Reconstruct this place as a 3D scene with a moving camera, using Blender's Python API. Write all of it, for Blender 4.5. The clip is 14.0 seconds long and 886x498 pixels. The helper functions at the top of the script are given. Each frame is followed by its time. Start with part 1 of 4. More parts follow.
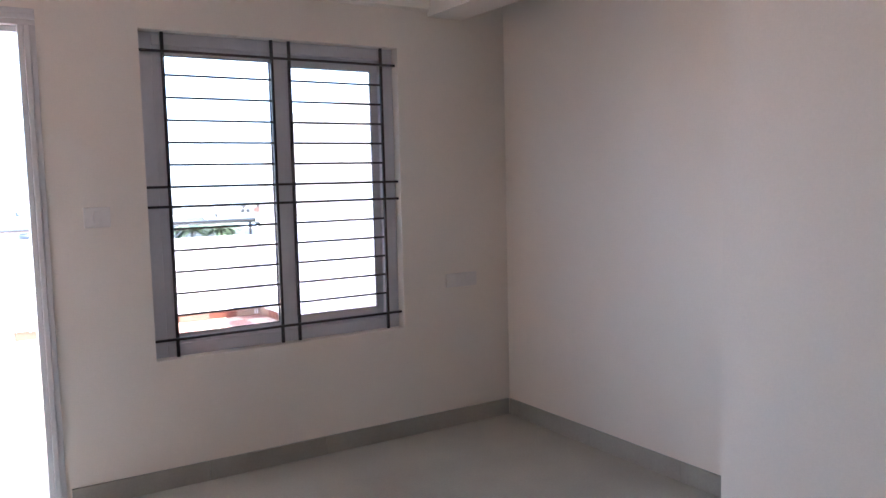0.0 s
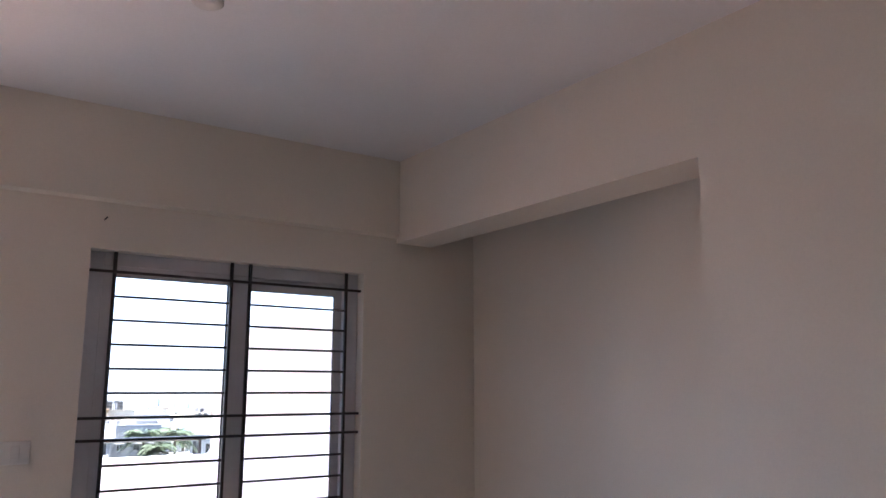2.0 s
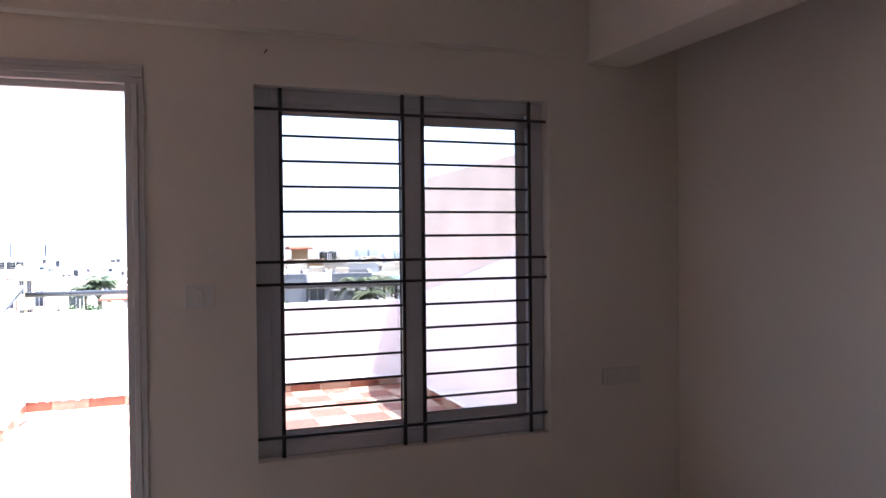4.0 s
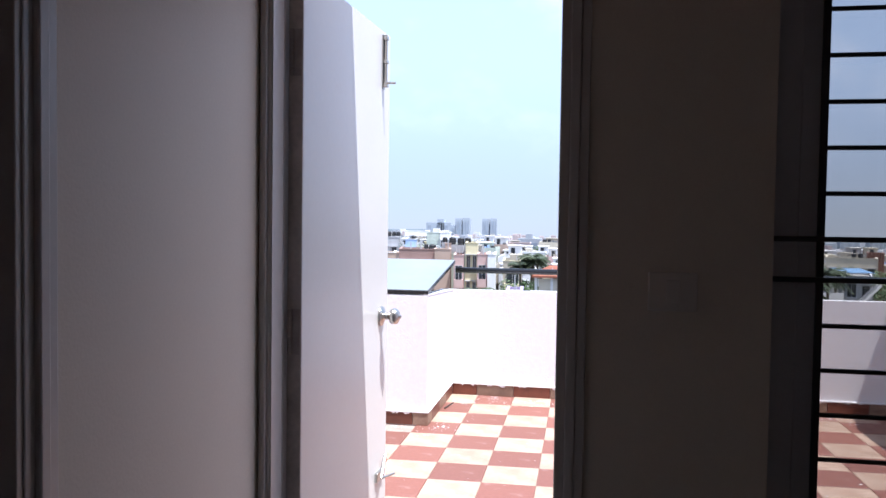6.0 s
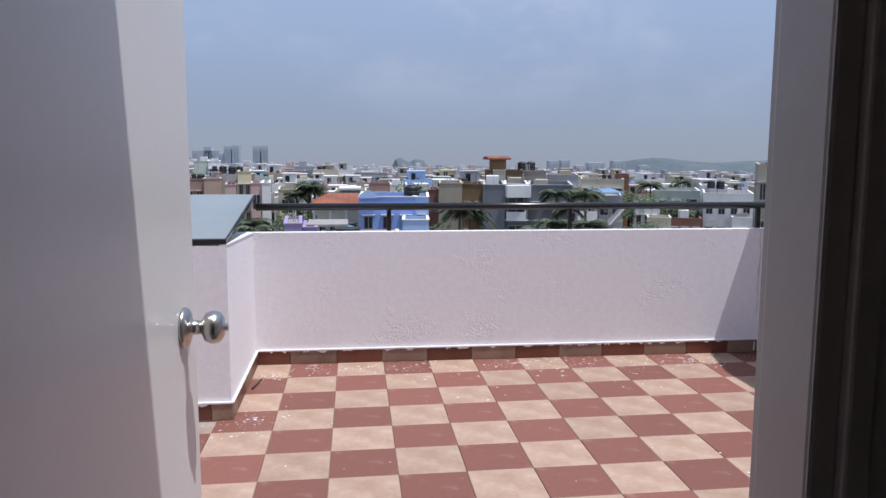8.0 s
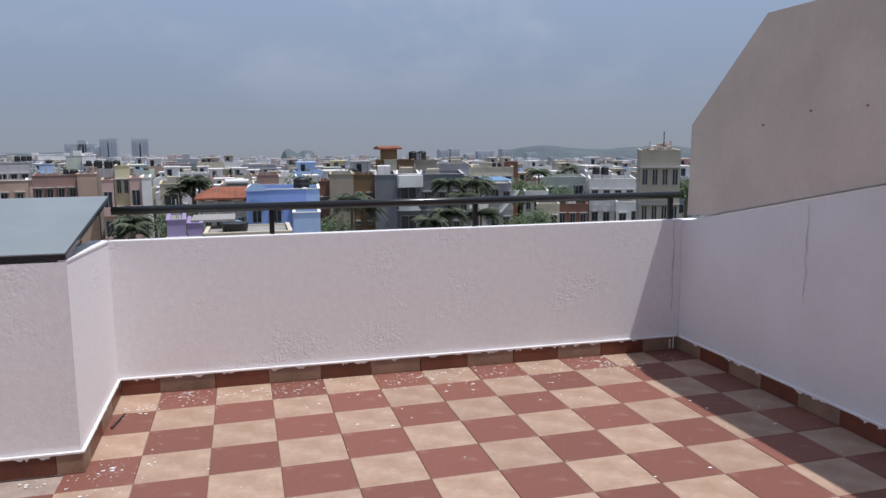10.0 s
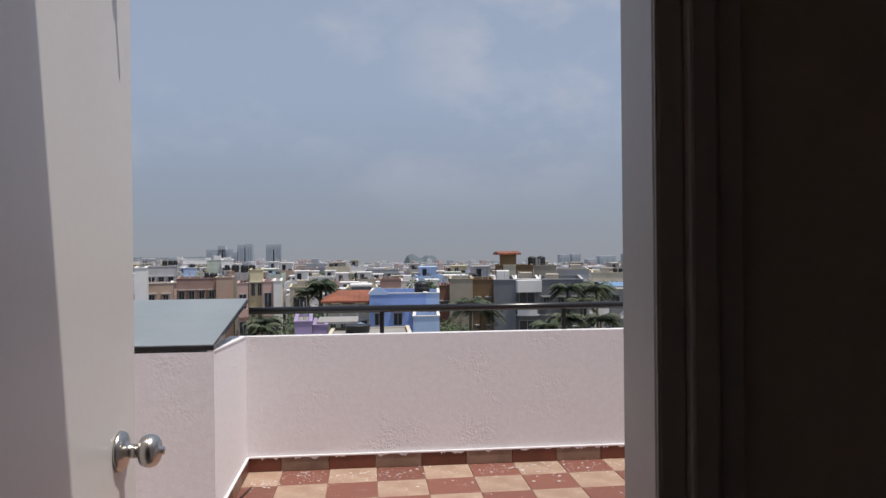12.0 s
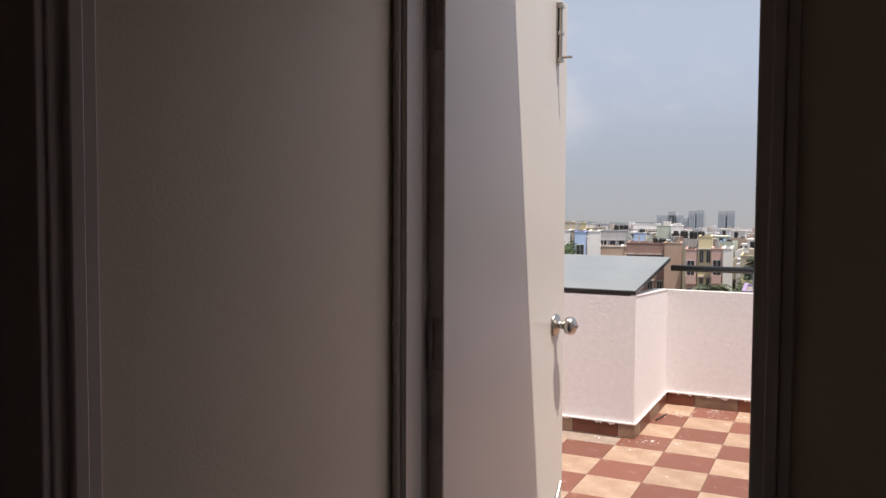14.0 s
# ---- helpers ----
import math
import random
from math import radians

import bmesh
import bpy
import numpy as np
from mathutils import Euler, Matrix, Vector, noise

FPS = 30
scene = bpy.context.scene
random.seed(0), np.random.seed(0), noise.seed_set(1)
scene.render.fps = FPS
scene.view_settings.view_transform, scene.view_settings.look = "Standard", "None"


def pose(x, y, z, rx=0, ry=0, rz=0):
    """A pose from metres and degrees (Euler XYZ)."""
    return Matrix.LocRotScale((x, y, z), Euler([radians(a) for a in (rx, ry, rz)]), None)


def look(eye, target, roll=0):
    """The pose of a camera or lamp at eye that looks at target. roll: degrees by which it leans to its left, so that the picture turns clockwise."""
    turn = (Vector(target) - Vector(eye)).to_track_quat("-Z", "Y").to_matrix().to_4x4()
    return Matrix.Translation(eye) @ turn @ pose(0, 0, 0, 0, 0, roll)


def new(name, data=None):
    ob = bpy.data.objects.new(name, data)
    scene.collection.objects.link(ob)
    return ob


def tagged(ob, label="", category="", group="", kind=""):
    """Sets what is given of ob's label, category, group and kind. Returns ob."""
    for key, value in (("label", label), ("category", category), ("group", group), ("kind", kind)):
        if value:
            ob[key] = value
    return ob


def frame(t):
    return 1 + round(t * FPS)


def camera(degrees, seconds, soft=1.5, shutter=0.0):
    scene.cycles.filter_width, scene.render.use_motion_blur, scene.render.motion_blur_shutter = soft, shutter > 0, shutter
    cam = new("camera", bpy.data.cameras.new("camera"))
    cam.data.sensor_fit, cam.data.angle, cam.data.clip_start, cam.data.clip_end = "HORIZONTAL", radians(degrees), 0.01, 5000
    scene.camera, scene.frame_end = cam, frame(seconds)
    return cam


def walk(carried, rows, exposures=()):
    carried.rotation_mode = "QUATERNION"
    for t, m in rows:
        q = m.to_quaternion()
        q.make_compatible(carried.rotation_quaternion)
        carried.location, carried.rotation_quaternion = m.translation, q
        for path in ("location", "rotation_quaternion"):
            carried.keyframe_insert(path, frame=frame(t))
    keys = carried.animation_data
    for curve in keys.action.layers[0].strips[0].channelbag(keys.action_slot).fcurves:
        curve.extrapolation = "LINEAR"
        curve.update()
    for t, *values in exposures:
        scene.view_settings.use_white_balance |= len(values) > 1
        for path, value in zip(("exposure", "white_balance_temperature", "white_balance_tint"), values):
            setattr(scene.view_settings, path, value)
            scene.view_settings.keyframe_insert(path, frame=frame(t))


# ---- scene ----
cam = camera(59.3, 14.0)
PATH = [
    (0, (0.499, -8.199, 1.403), (1.555, -6.509, 1.227), -1.4),
    (0.5, (0.585, -8.082, 1.456), (1.718, -6.448, 1.245), -0.2),
    (1, (0.591, -7.985, 1.455), (1.729, -6.35, 1.278), -0.1),
    (1.5, (0.576, -7.979, 1.471), (1.74, -6.369, 1.698), -0.4),
    (2, (0.625, -8.012, 1.529), (1.743, -6.391, 1.88), 0.1),
    (2.2, (0.634, -8.027, 1.532), (1.749, -6.402, 1.873), 0.1),
    (4.3, (0.893, -7.508, 1.468), (1.405, -5.576, 1.41), -0.2),
    (4.5, (0.904, -7.39, 1.449), (1.276, -5.426, 1.392), 0.3),
    (5, (0.88, -7.047, 1.456), (1.017, -5.052, 1.411), 1.4),
    (5.5, (0.887, -6.715, 1.441), (0.783, -4.718, 1.396), 1.3),
    (6, (0.817, -6.345, 1.43), (0.467, -4.377, 1.359), 0.8),
    (6.5, (0.68, -6.052, 1.443), (0.408, -4.074, 1.329), 0.8),
    (7, (0.6, -5.696, 1.423), (0.406, -3.712, 1.26), -0.1),
    (7.5, (0.533, -5.371, 1.413), (0.446, -3.384, 1.208), -0.5),
    (8, (0.425, -5.054, 1.396), (0.648, -3.083, 1.144), 0.2),
    (8.2, (0.409, -4.937, 1.385), (0.692, -2.976, 1.114), 0.3),
    (10.3, (0.522, -4.502, 1.406), (1.017, -2.584, 1.131), -0.6),
    (10.5, (0.536, -4.52, 1.416), (1.009, -2.586, 1.228), -0.6),
    (11, (0.532, -4.638, 1.424), (0.931, -2.679, 1.376), -0.8),
    (11.5, (0.518, -4.864, 1.42), (0.833, -2.889, 1.409), -0.7),
    (12, (0.551, -5.081, 1.437), (0.746, -3.091, 1.429), -0.6),
    (12.5, (0.632, -5.32, 1.428), (0.516, -3.324, 1.4), -0.5),
    (13, (0.694, -5.569, 1.443), (0.293, -3.61, 1.382), 0.8),
    (13.5, (0.773, -5.846, 1.434), (0.164, -3.942, 1.373), 0.8),
    (14, (0.888, -5.989, 1.437), (-0.009, -4.204, 1.344), 0.3),
]
EXPOSURES = [(0, 5.12, 5400, 4), (0.5, 4.62, 5300, 2), (1, 4.57, 5350, 3), (1.5, 4.4, 5550, 5), (2.2, 4.35, 5650, 8), (4.3, 3.2, 5850, 12), (5, 1.85, 5700, 11), (6, 1.4, 5750, 10), (6.5, 1.25, 5750, 10), (7, 0.98, 5800, 10), (7.5, 0.70, 5900, 11), (8, 0.22, 5900, 11), (10.3, 0.0, 6200, 10), (11, 0.0, 6300, 10), (12, 0.0, 6600, 10), (13, 0.05, 6950, 11), (14, 0.52, 7300, 12)]
walk(cam, [(t, look(eye, target, roll)) for t, eye, target, roll in PATH], EXPOSURES)

# ---- world and sun ----
SUN = Vector((0.253, -0.136, 1.0)).normalized()
world = bpy.data.worlds.new("sky")
scene.world = world
world.use_nodes = True
wn, wl = world.node_tree.nodes, world.node_tree.links
wn.clear()
w_co = wn.new("ShaderNodeTexCoord")
w_up = wn.new("ShaderNodeVectorMath"); w_up.operation = "ADD"; w_up.inputs[1].default_value = (0, 0, 0.045)
w_sky = wn.new("ShaderNodeTexSky")
w_sky.sky_type, w_sky.sun_disc = "NISHITA", False
w_sky.sun_elevation = math.asin(SUN.z)
w_sky.sun_rotation = math.atan2(SUN.x, SUN.y)
w_sky.air_density, w_sky.dust_density, w_sky.ozone_density = 1.0, 1.0, 1.5
w_sc = wn.new("ShaderNodeMapping"); w_sc.inputs["Scale"].default_value = (1.0, 1.0, 1.6); w_sc.inputs["Location"].default_value = (0.35, 0.1, 0.2)
w_no = wn.new("ShaderNodeTexNoise"); w_no.inputs["Scale"].default_value = 3.4; w_no.inputs["Detail"].default_value = 7; w_no.inputs["Roughness"].default_value = 0.52
w_ra = wn.new("ShaderNodeMapRange"); w_ra.interpolation_type = "SMOOTHSTEP"
w_ra.inputs["From Min"].default_value = 0.50; w_ra.inputs["From Max"].default_value = 0.70; w_ra.inputs["To Max"].default_value = 0.85
w_se = wn.new("ShaderNodeSeparateXYZ")
w_lo = wn.new("ShaderNodeMapRange"); w_lo.interpolation_type = "SMOOTHSTEP"
w_lo.inputs["From Min"].default_value, w_lo.inputs["From Max"].default_value = 0.0, 0.22
w_mu = wn.new("ShaderNodeMath"); w_mu.operation = "MULTIPLY"
w_mx = wn.new("ShaderNodeMix"); w_mx.data_type = "RGBA"; w_mx.inputs["B"].default_value = (5.7, 6.0, 6.9, 1)
w_gr = wn.new("ShaderNodeMix"); w_gr.data_type = "RGBA"; w_gr.inputs["A"].default_value, w_gr.inputs["B"].default_value = (3.05, 3.28, 4.18, 1), (4.3, 5.15, 6.8, 1)
w_bg = wn.new("ShaderNodeBackground"); w_bg.inputs["Strength"].default_value = 0.085
w_out = wn.new("ShaderNodeOutputWorld")
wl.new(w_co.outputs["Generated"], w_up.inputs[0])
wl.new(w_up.outputs[0], w_sky.inputs[0])
wl.new(w_co.outputs["Generated"], w_sc.inputs["Vector"])
wl.new(w_sc.outputs[0], w_no.inputs["Vector"])
wl.new(w_no.outputs["Fac"], w_ra.inputs["Value"])
wl.new(w_co.outputs["Generated"], w_se.inputs[0])
wl.new(w_se.outputs["Z"], w_lo.inputs["Value"])
wl.new(w_ra.outputs[0], w_mu.inputs[0]); wl.new(w_lo.outputs[0], w_mu.inputs[1])
w_dir = wn.new("ShaderNodeVectorMath"); w_dir.operation = "DOT_PRODUCT"; w_dir.inputs[1].default_value = (0.215, 0.943, 0.254)
w_no2 = wn.new("ShaderNodeTexNoise"); w_no2.inputs["Scale"].default_value = 7.0; w_no2.inputs["Detail"].default_value = 8; w_no2.inputs["Roughness"].default_value = 0.58
w_bank = wn.new("ShaderNodeMapRange"); w_bank.interpolation_type = "SMOOTHSTEP"
w_bank.inputs["From Min"].default_value, w_bank.inputs["From Max"].default_value, w_bank.inputs["To Max"].default_value = 0.978, 0.998, 1.0
w_puff = wn.new("ShaderNodeMapRange"); w_puff.interpolation_type = "SMOOTHSTEP"
w_puff.inputs["From Min"].default_value, w_puff.inputs["From Max"].default_value, w_puff.inputs["To Max"].default_value = 0.40, 0.66, 0.55
w_bm = wn.new("ShaderNodeMath"); w_bm.operation = "MULTIPLY"
w_max = wn.new("ShaderNodeMath"); w_max.operation = "MAXIMUM"
wl.new(w_co.outputs["Generated"], w_dir.inputs[0]); wl.new(w_dir.outputs["Value"], w_bank.inputs["Value"])
wl.new(w_sc.outputs[0], w_no2.inputs["Vector"]); wl.new(w_no2.outputs["Fac"], w_puff.inputs["Value"])
wl.new(w_bank.outputs[0], w_bm.inputs[0]); wl.new(w_puff.outputs[0], w_bm.inputs[1])
wl.new(w_mu.outputs[0], w_max.inputs[0]); wl.new(w_bm.outputs[0], w_max.inputs[1])
wl.new(w_max.outputs[0], w_mx.inputs["Factor"])
wl.new(w_lo.outputs[0], w_gr.inputs["Factor"])
w_hz = wn.new("ShaderNodeMix"); w_hz.data_type = "RGBA"; w_hz.inputs["Factor"].default_value = 0.75
wl.new(w_sky.outputs[0], w_hz.inputs["A"])
wl.new(w_gr.outputs["Result"], w_hz.inputs["B"])
wl.new(w_hz.outputs["Result"], w_mx.inputs["A"])
wl.new(w_mx.outputs["Result"], w_bg.inputs["Color"])
wl.new(w_bg.outputs[0], w_out.inputs[0])
sun = new("sun", bpy.data.lights.new("sun", "SUN"))
sun.data.energy, sun.data.angle, sun.data.color = 3.9, radians(0.6), (1.0, 0.95, 0.88)
sun.matrix_world = look(SUN * 50, (0, 0, 0))


# ---- materials ----
def mat(name, color, rough=0.6, metal=0.0, vary=0.12, scale=6.0, fine=60.0, bump=0.0, second=None, mix=0.5, spec=0.5, rnd=0.0, coat=0.0, soft=(0.35, 0.7), patchy=False):
    """Two scales of noise over the base colour, with relief. rnd: change of value from object to object."""
    m = bpy.data.materials.new(name)
    m.use_nodes = True
    n, l = m.node_tree.nodes, m.node_tree.links
    b = n["Principled BSDF"]
    co = n.new("ShaderNodeTexCoord")
    big = n.new("ShaderNodeTexNoise"); big.inputs["Scale"].default_value = scale; big.inputs["Detail"].default_value = 5
    small = n.new("ShaderNodeTexNoise"); small.inputs["Scale"].default_value = fine; small.inputs["Detail"].default_value = 3
    l.new(co.outputs["Object"], big.inputs["Vector"]); l.new(co.outputs["Object"], small.inputs["Vector"])
    c2 = second or tuple(c * (1 - 2.2 * vary) for c in color)
    ramp = n.new("ShaderNodeMapRange"); ramp.inputs["From Min"].default_value, ramp.inputs["From Max"].default_value = soft; ramp.inputs["To Max"].default_value = mix * 2 if second else 1.0
    l.new(big.outputs["Fac"], ramp.inputs["Value"])
    mx = n.new("ShaderNodeMix"); mx.data_type = "RGBA"
    mx.inputs["A"].default_value, mx.inputs["B"].default_value = (*color, 1), (*c2, 1)
    l.new(ramp.outputs[0], mx.inputs["Factor"])
    hs = n.new("ShaderNodeHueSaturation")
    val = n.new("ShaderNodeMapRange"); val.inputs["To Min"].default_value, val.inputs["To Max"].default_value = 1 - vary * 0.6, 1 + vary * 0.6
    val.inputs["From Min"].default_value, val.inputs["From Max"].default_value = 0.3, 0.7
    l.new(small.outputs["Fac"], val.inputs["Value"])
    last = val.outputs[0]
    if rnd:
        info = n.new("ShaderNodeObjectInfo")
        rr = n.new("ShaderNodeMapRange"); rr.inputs["To Min"].default_value, rr.inputs["To Max"].default_value = 1 - rnd, 1 + rnd
        l.new(info.outputs["Random"], rr.inputs["Value"])
        mul = n.new("ShaderNodeMath"); mul.operation = "MULTIPLY"
        l.new(last, mul.inputs[0]); l.new(rr.outputs[0], mul.inputs[1])
        last = mul.outputs[0]
    l.new(mx.outputs["Result"], hs.inputs["Color"]); l.new(last, hs.inputs["Value"])
    l.new(hs.outputs[0], b.inputs["Base Color"])
    b.inputs["Roughness"].default_value, b.inputs["Metallic"].default_value = rough, metal
    b.inputs["Specular IOR Level"].default_value = spec
    b.inputs["Coat Weight"].default_value = coat
    if bump:
        bp = n.new("ShaderNodeBump"); bp.inputs["Strength"].default_value = min(1.0, bump); bp.inputs["Distance"].default_value = 0.01
        add = n.new("ShaderNodeMath"); add.operation = "ADD"
        l.new(big.outputs["Fac"], add.inputs[0]); l.new(small.outputs["Fac"], add.inputs[1])
        l.new(add.outputs[0], bp.inputs["Height"]); l.new(bp.outputs[0], b.inputs["Normal"])
        if patchy:
            mask = n.new("ShaderNodeTexNoise"); mask.inputs["Scale"].default_value = 2.6; mask.inputs["Detail"].default_value = 4
            l.new(co.outputs["Object"], mask.inputs["Vector"])
            mr = n.new("ShaderNodeMapRange"); mr.inputs["From Min"].default_value, mr.inputs["From Max"].default_value = 0.52, 0.68
            mr.inputs["To Min"].default_value, mr.inputs["To Max"].default_value = 0.06, min(1.0, bump)
            l.new(mask.outputs["Fac"], mr.inputs["Value"]); l.new(mr.outputs[0], bp.inputs["Strength"])
    return m


M_CREAM = mat("cream_wall_paint", (0.795, 0.702, 0.595), 0.55, vary=0.03, scale=1.2, fine=140, bump=0.06)
M_CEIL = mat("white_ceiling_paint", (0.84, 0.80, 0.78), 0.7, vary=0.03, scale=1.0, fine=120, bump=0.04)
M_FLOOR_IN = mat("polished_beige_floor_tile", (0.48, 0.455, 0.385), 0.22, vary=0.06, scale=2.0, fine=90, spec=0.5)
M_SKIRT_IN = mat("grey_beige_skirting_tile", (0.36, 0.33, 0.27), 0.3, vary=0.08, scale=4.0, fine=90)
M_TRIM = mat("white_gloss_wood_paint", (0.62, 0.58, 0.55), 0.32, vary=0.03, scale=3.0, fine=60, bump=0.03)
M_LEAF = mat("white_satin_door_paint", (0.74, 0.72, 0.70), 0.28, vary=0.02, scale=2.0, fine=50, bump=0.03)
M_EDGE = mat("unpainted_door_edge", (0.58, 0.51, 0.45), 0.6, vary=0.15, scale=9, fine=70)
M_HINGE = mat("painted_over_hinge", (0.42, 0.36, 0.32), 0.5, vary=0.15, scale=14, fine=90)
M_BROWN = mat("brown_laminate_door", (0.16, 0.09, 0.055), 0.4, vary=0.15, scale=3, fine=40)
M_UPVC = mat("white_window_frame", (0.60, 0.57, 0.58), 0.4, vary=0.03, scale=4, fine=60)
M_IRON = mat("dark_brown_iron_paint", (0.025, 0.018, 0.018), 0.4, vary=0.1, scale=12, fine=90)
M_PLATE = mat("white_switch_plastic", (0.72, 0.66, 0.60), 0.35, vary=0.02)
M_STEEL = mat("brushed_steel", (0.55, 0.53, 0.50), 0.28, 1.0, vary=0.06, scale=20, fine=200)
M_WHITE = mat("white_terrace_paint", (0.84, 0.82, 0.845), 0.75, vary=0.04, scale=26, fine=70, bump=0.42, second=(0.77, 0.75, 0.77), mix=0.35, patchy=True)
M_SMOOTH = mat("smooth_white_terrace_paint", (0.765, 0.755, 0.785), 0.7, vary=0.04, scale=2.2, fine=60, bump=0.06, second=(0.68, 0.665, 0.685), mix=0.35)
M_PANEL = mat("beige_cement_sheet", (0.65, 0.57, 0.50), 0.7, vary=0.05, scale=2.0, fine=30, bump=0.12, second=(0.54, 0.475, 0.42), mix=0.5)
M_BRIGHT = mat("bright_white_paint_bead", (0.86, 0.84, 0.86), 0.6, vary=0.03, scale=8, fine=70, bump=0.2)
M_TRED = mat("red_oxide_tile", (0.205, 0.078, 0.056), 0.55, vary=0.10, scale=5, fine=45, bump=0.10, second=(0.42, 0.29, 0.26), mix=0.35, rnd=0.12, soft=(0.56, 0.78))
M_TTAN = mat("cream_terracotta_tile", (0.345, 0.222, 0.158), 0.55, vary=0.09, scale=7, fine=45, bump=0.10, second=(0.46, 0.335, 0.255), mix=0.5, rnd=0.08)
M_SRED = mat("dark_red_skirting_tile", (0.155, 0.045, 0.026), 0.45, vary=0.14, scale=8, fine=60, rnd=0.15)
M_STAN = mat("tan_skirting_tile", (0.285, 0.185, 0.130), 0.55, vary=0.14, scale=8, fine=60, rnd=0.10)
M_GROUT = mat("grey_tile_grout", (0.36, 0.28, 0.235), 0.85, vary=0.15, scale=8, fine=70)
M_RAIL = mat("black_gloss_rail_paint", (0.018, 0.017, 0.019), 0.22, vary=0.08, scale=14, fine=100)
M_ROOFGLASS = mat("dusty_grey_glass", (0.205, 0.225, 0.235), 0.30, vary=0.06, scale=1.6, fine=25, second=(0.27, 0.295, 0.305), mix=0.45, spec=0.45)
M_CONC = mat("grey_concrete", (0.33, 0.31, 0.30), 0.85, vary=0.10, scale=2, fine=30, bump=0.2)
M_TWIG = mat("dark_twig_bark", (0.05, 0.035, 0.03), 0.8)


def glass_mat():
    m = bpy.data.materials.new("tinted_window_glass")
    m.use_nodes = True
    n, l = m.node_tree.nodes, m.node_tree.links
    n.clear()
    tr = n.new("ShaderNodeBsdfTransparent"); tr.inputs[0].default_value = (0.66, 0.65, 0.64, 1)
    gl = n.new("ShaderNodeBsdfGlossy"); gl.inputs["Roughness"].default_value = 0.02
    fr = n.new("ShaderNodeFresnel"); fr.inputs["IOR"].default_value = 1.45
    mx = n.new("ShaderNodeMixShader"); out = n.new("ShaderNodeOutputMaterial")
    l.new(fr.outputs[0], mx.inputs[0]); l.new(tr.outputs[0], mx.inputs[1]); l.new(gl.outputs[0], mx.inputs[2]); l.new(mx.outputs[0], out.inputs[0])
    return m


M_GLASS = glass_mat()


# ---- mesh helpers ----
def mesh_of(name, bm, material):
    me = bpy.data.meshes.new(name)
    bm.to_mesh(me)
    bm.free()
    me.materials.append(material)
    return me


def part(name, bm, material, parent=None, label=""):
    """A bmesh as one mesh object under a thing or a part."""
    ob = new(name, mesh_of(name, bm, material))
    ob.parent = parent
    return tagged(ob, label)


def thing(name, label, category, kind="", group="", at=(0, 0, 0)):
    ob = new(name)
    ob.location = at
    return tagged(ob, label, category, group, kind)


def add_box(bm, lo, hi, bevel=0.0):
    r = bmesh.ops.create_cube(bm, size=1.0)
    c = [(a + b) / 2 for a, b in zip(lo, hi)]
    s = [abs(b - a) for a, b in zip(lo, hi)]
    for v in r["verts"]:
        v.co = Vector((c[0] + v.co.x * s[0], c[1] + v.co.y * s[1], c[2] + v.co.z * s[2]))
    if bevel:
        bmesh.ops.bevel(bm, geom=list(dict.fromkeys(e for v in r["verts"] for e in v.link_edges)), offset=bevel, segments=2, affect="EDGES", profile=0.5)


def box(lo, hi, bevel=0.0):
    bm = bmesh.new()
    add_box(bm, lo, hi, bevel)
    return bm


def add_rod(bm, p, q, r, seg=12, r2=None):
    p, q = Vector(p), Vector(q)
    d = q - p
    m = Matrix.Translation((p + q) / 2) @ d.to_track_quat("Z", "Y").to_matrix().to_4x4()
    bmesh.ops.create_cone(bm, cap_ends=True, segments=seg, radius1=r, radius2=r if r2 is None else r2, depth=d.length, matrix=m)


def rod(p, q, r, seg=12, r2=None):
    bm = bmesh.new()
    add_rod(bm, p, q, r, seg, r2)
    return bm


def prism(outline, axis, a, b):
    """A closed outline of (u, v), drawn out along an axis from a to b."""
    bm = bmesh.new()

    def at(u, v, w):
        return {"x": (w, u, v), "y": (u, w, v), "z": (u, v, w)}[axis]
    lo = [bm.verts.new(at(u, v, a)) for u, v in outline]
    hi = [bm.verts.new(at(u, v, b)) for u, v in outline]
    bm.faces.new(lo), bm.faces.new(hi)
    for i in range(len(lo)):
        j = (i + 1) % len(lo)
        bm.faces.new((lo[i], lo[j], hi[j], hi[i]))
    bmesh.ops.recalc_face_normals(bm, faces=bm.faces[:])
    return bm


def lathe(profile, seg=24):
    """(radius, height) turned about z."""
    bm = bmesh.new()
    rings = [[bm.verts.new((r * math.cos(2 * math.pi * k / seg), r * math.sin(2 * math.pi * k / seg), z)) for k in range(seg)] for r, z in profile]
    for a, b in zip(rings, rings[1:]):
        for k in range(seg):
            bm.faces.new((a[k], a[(k + 1) % seg], b[(k + 1) % seg], b[k]))
    bm.faces.new(rings[0][::-1]), bm.faces.new(rings[-1])
    for f in bm.faces:
        f.smooth = True
    return bm


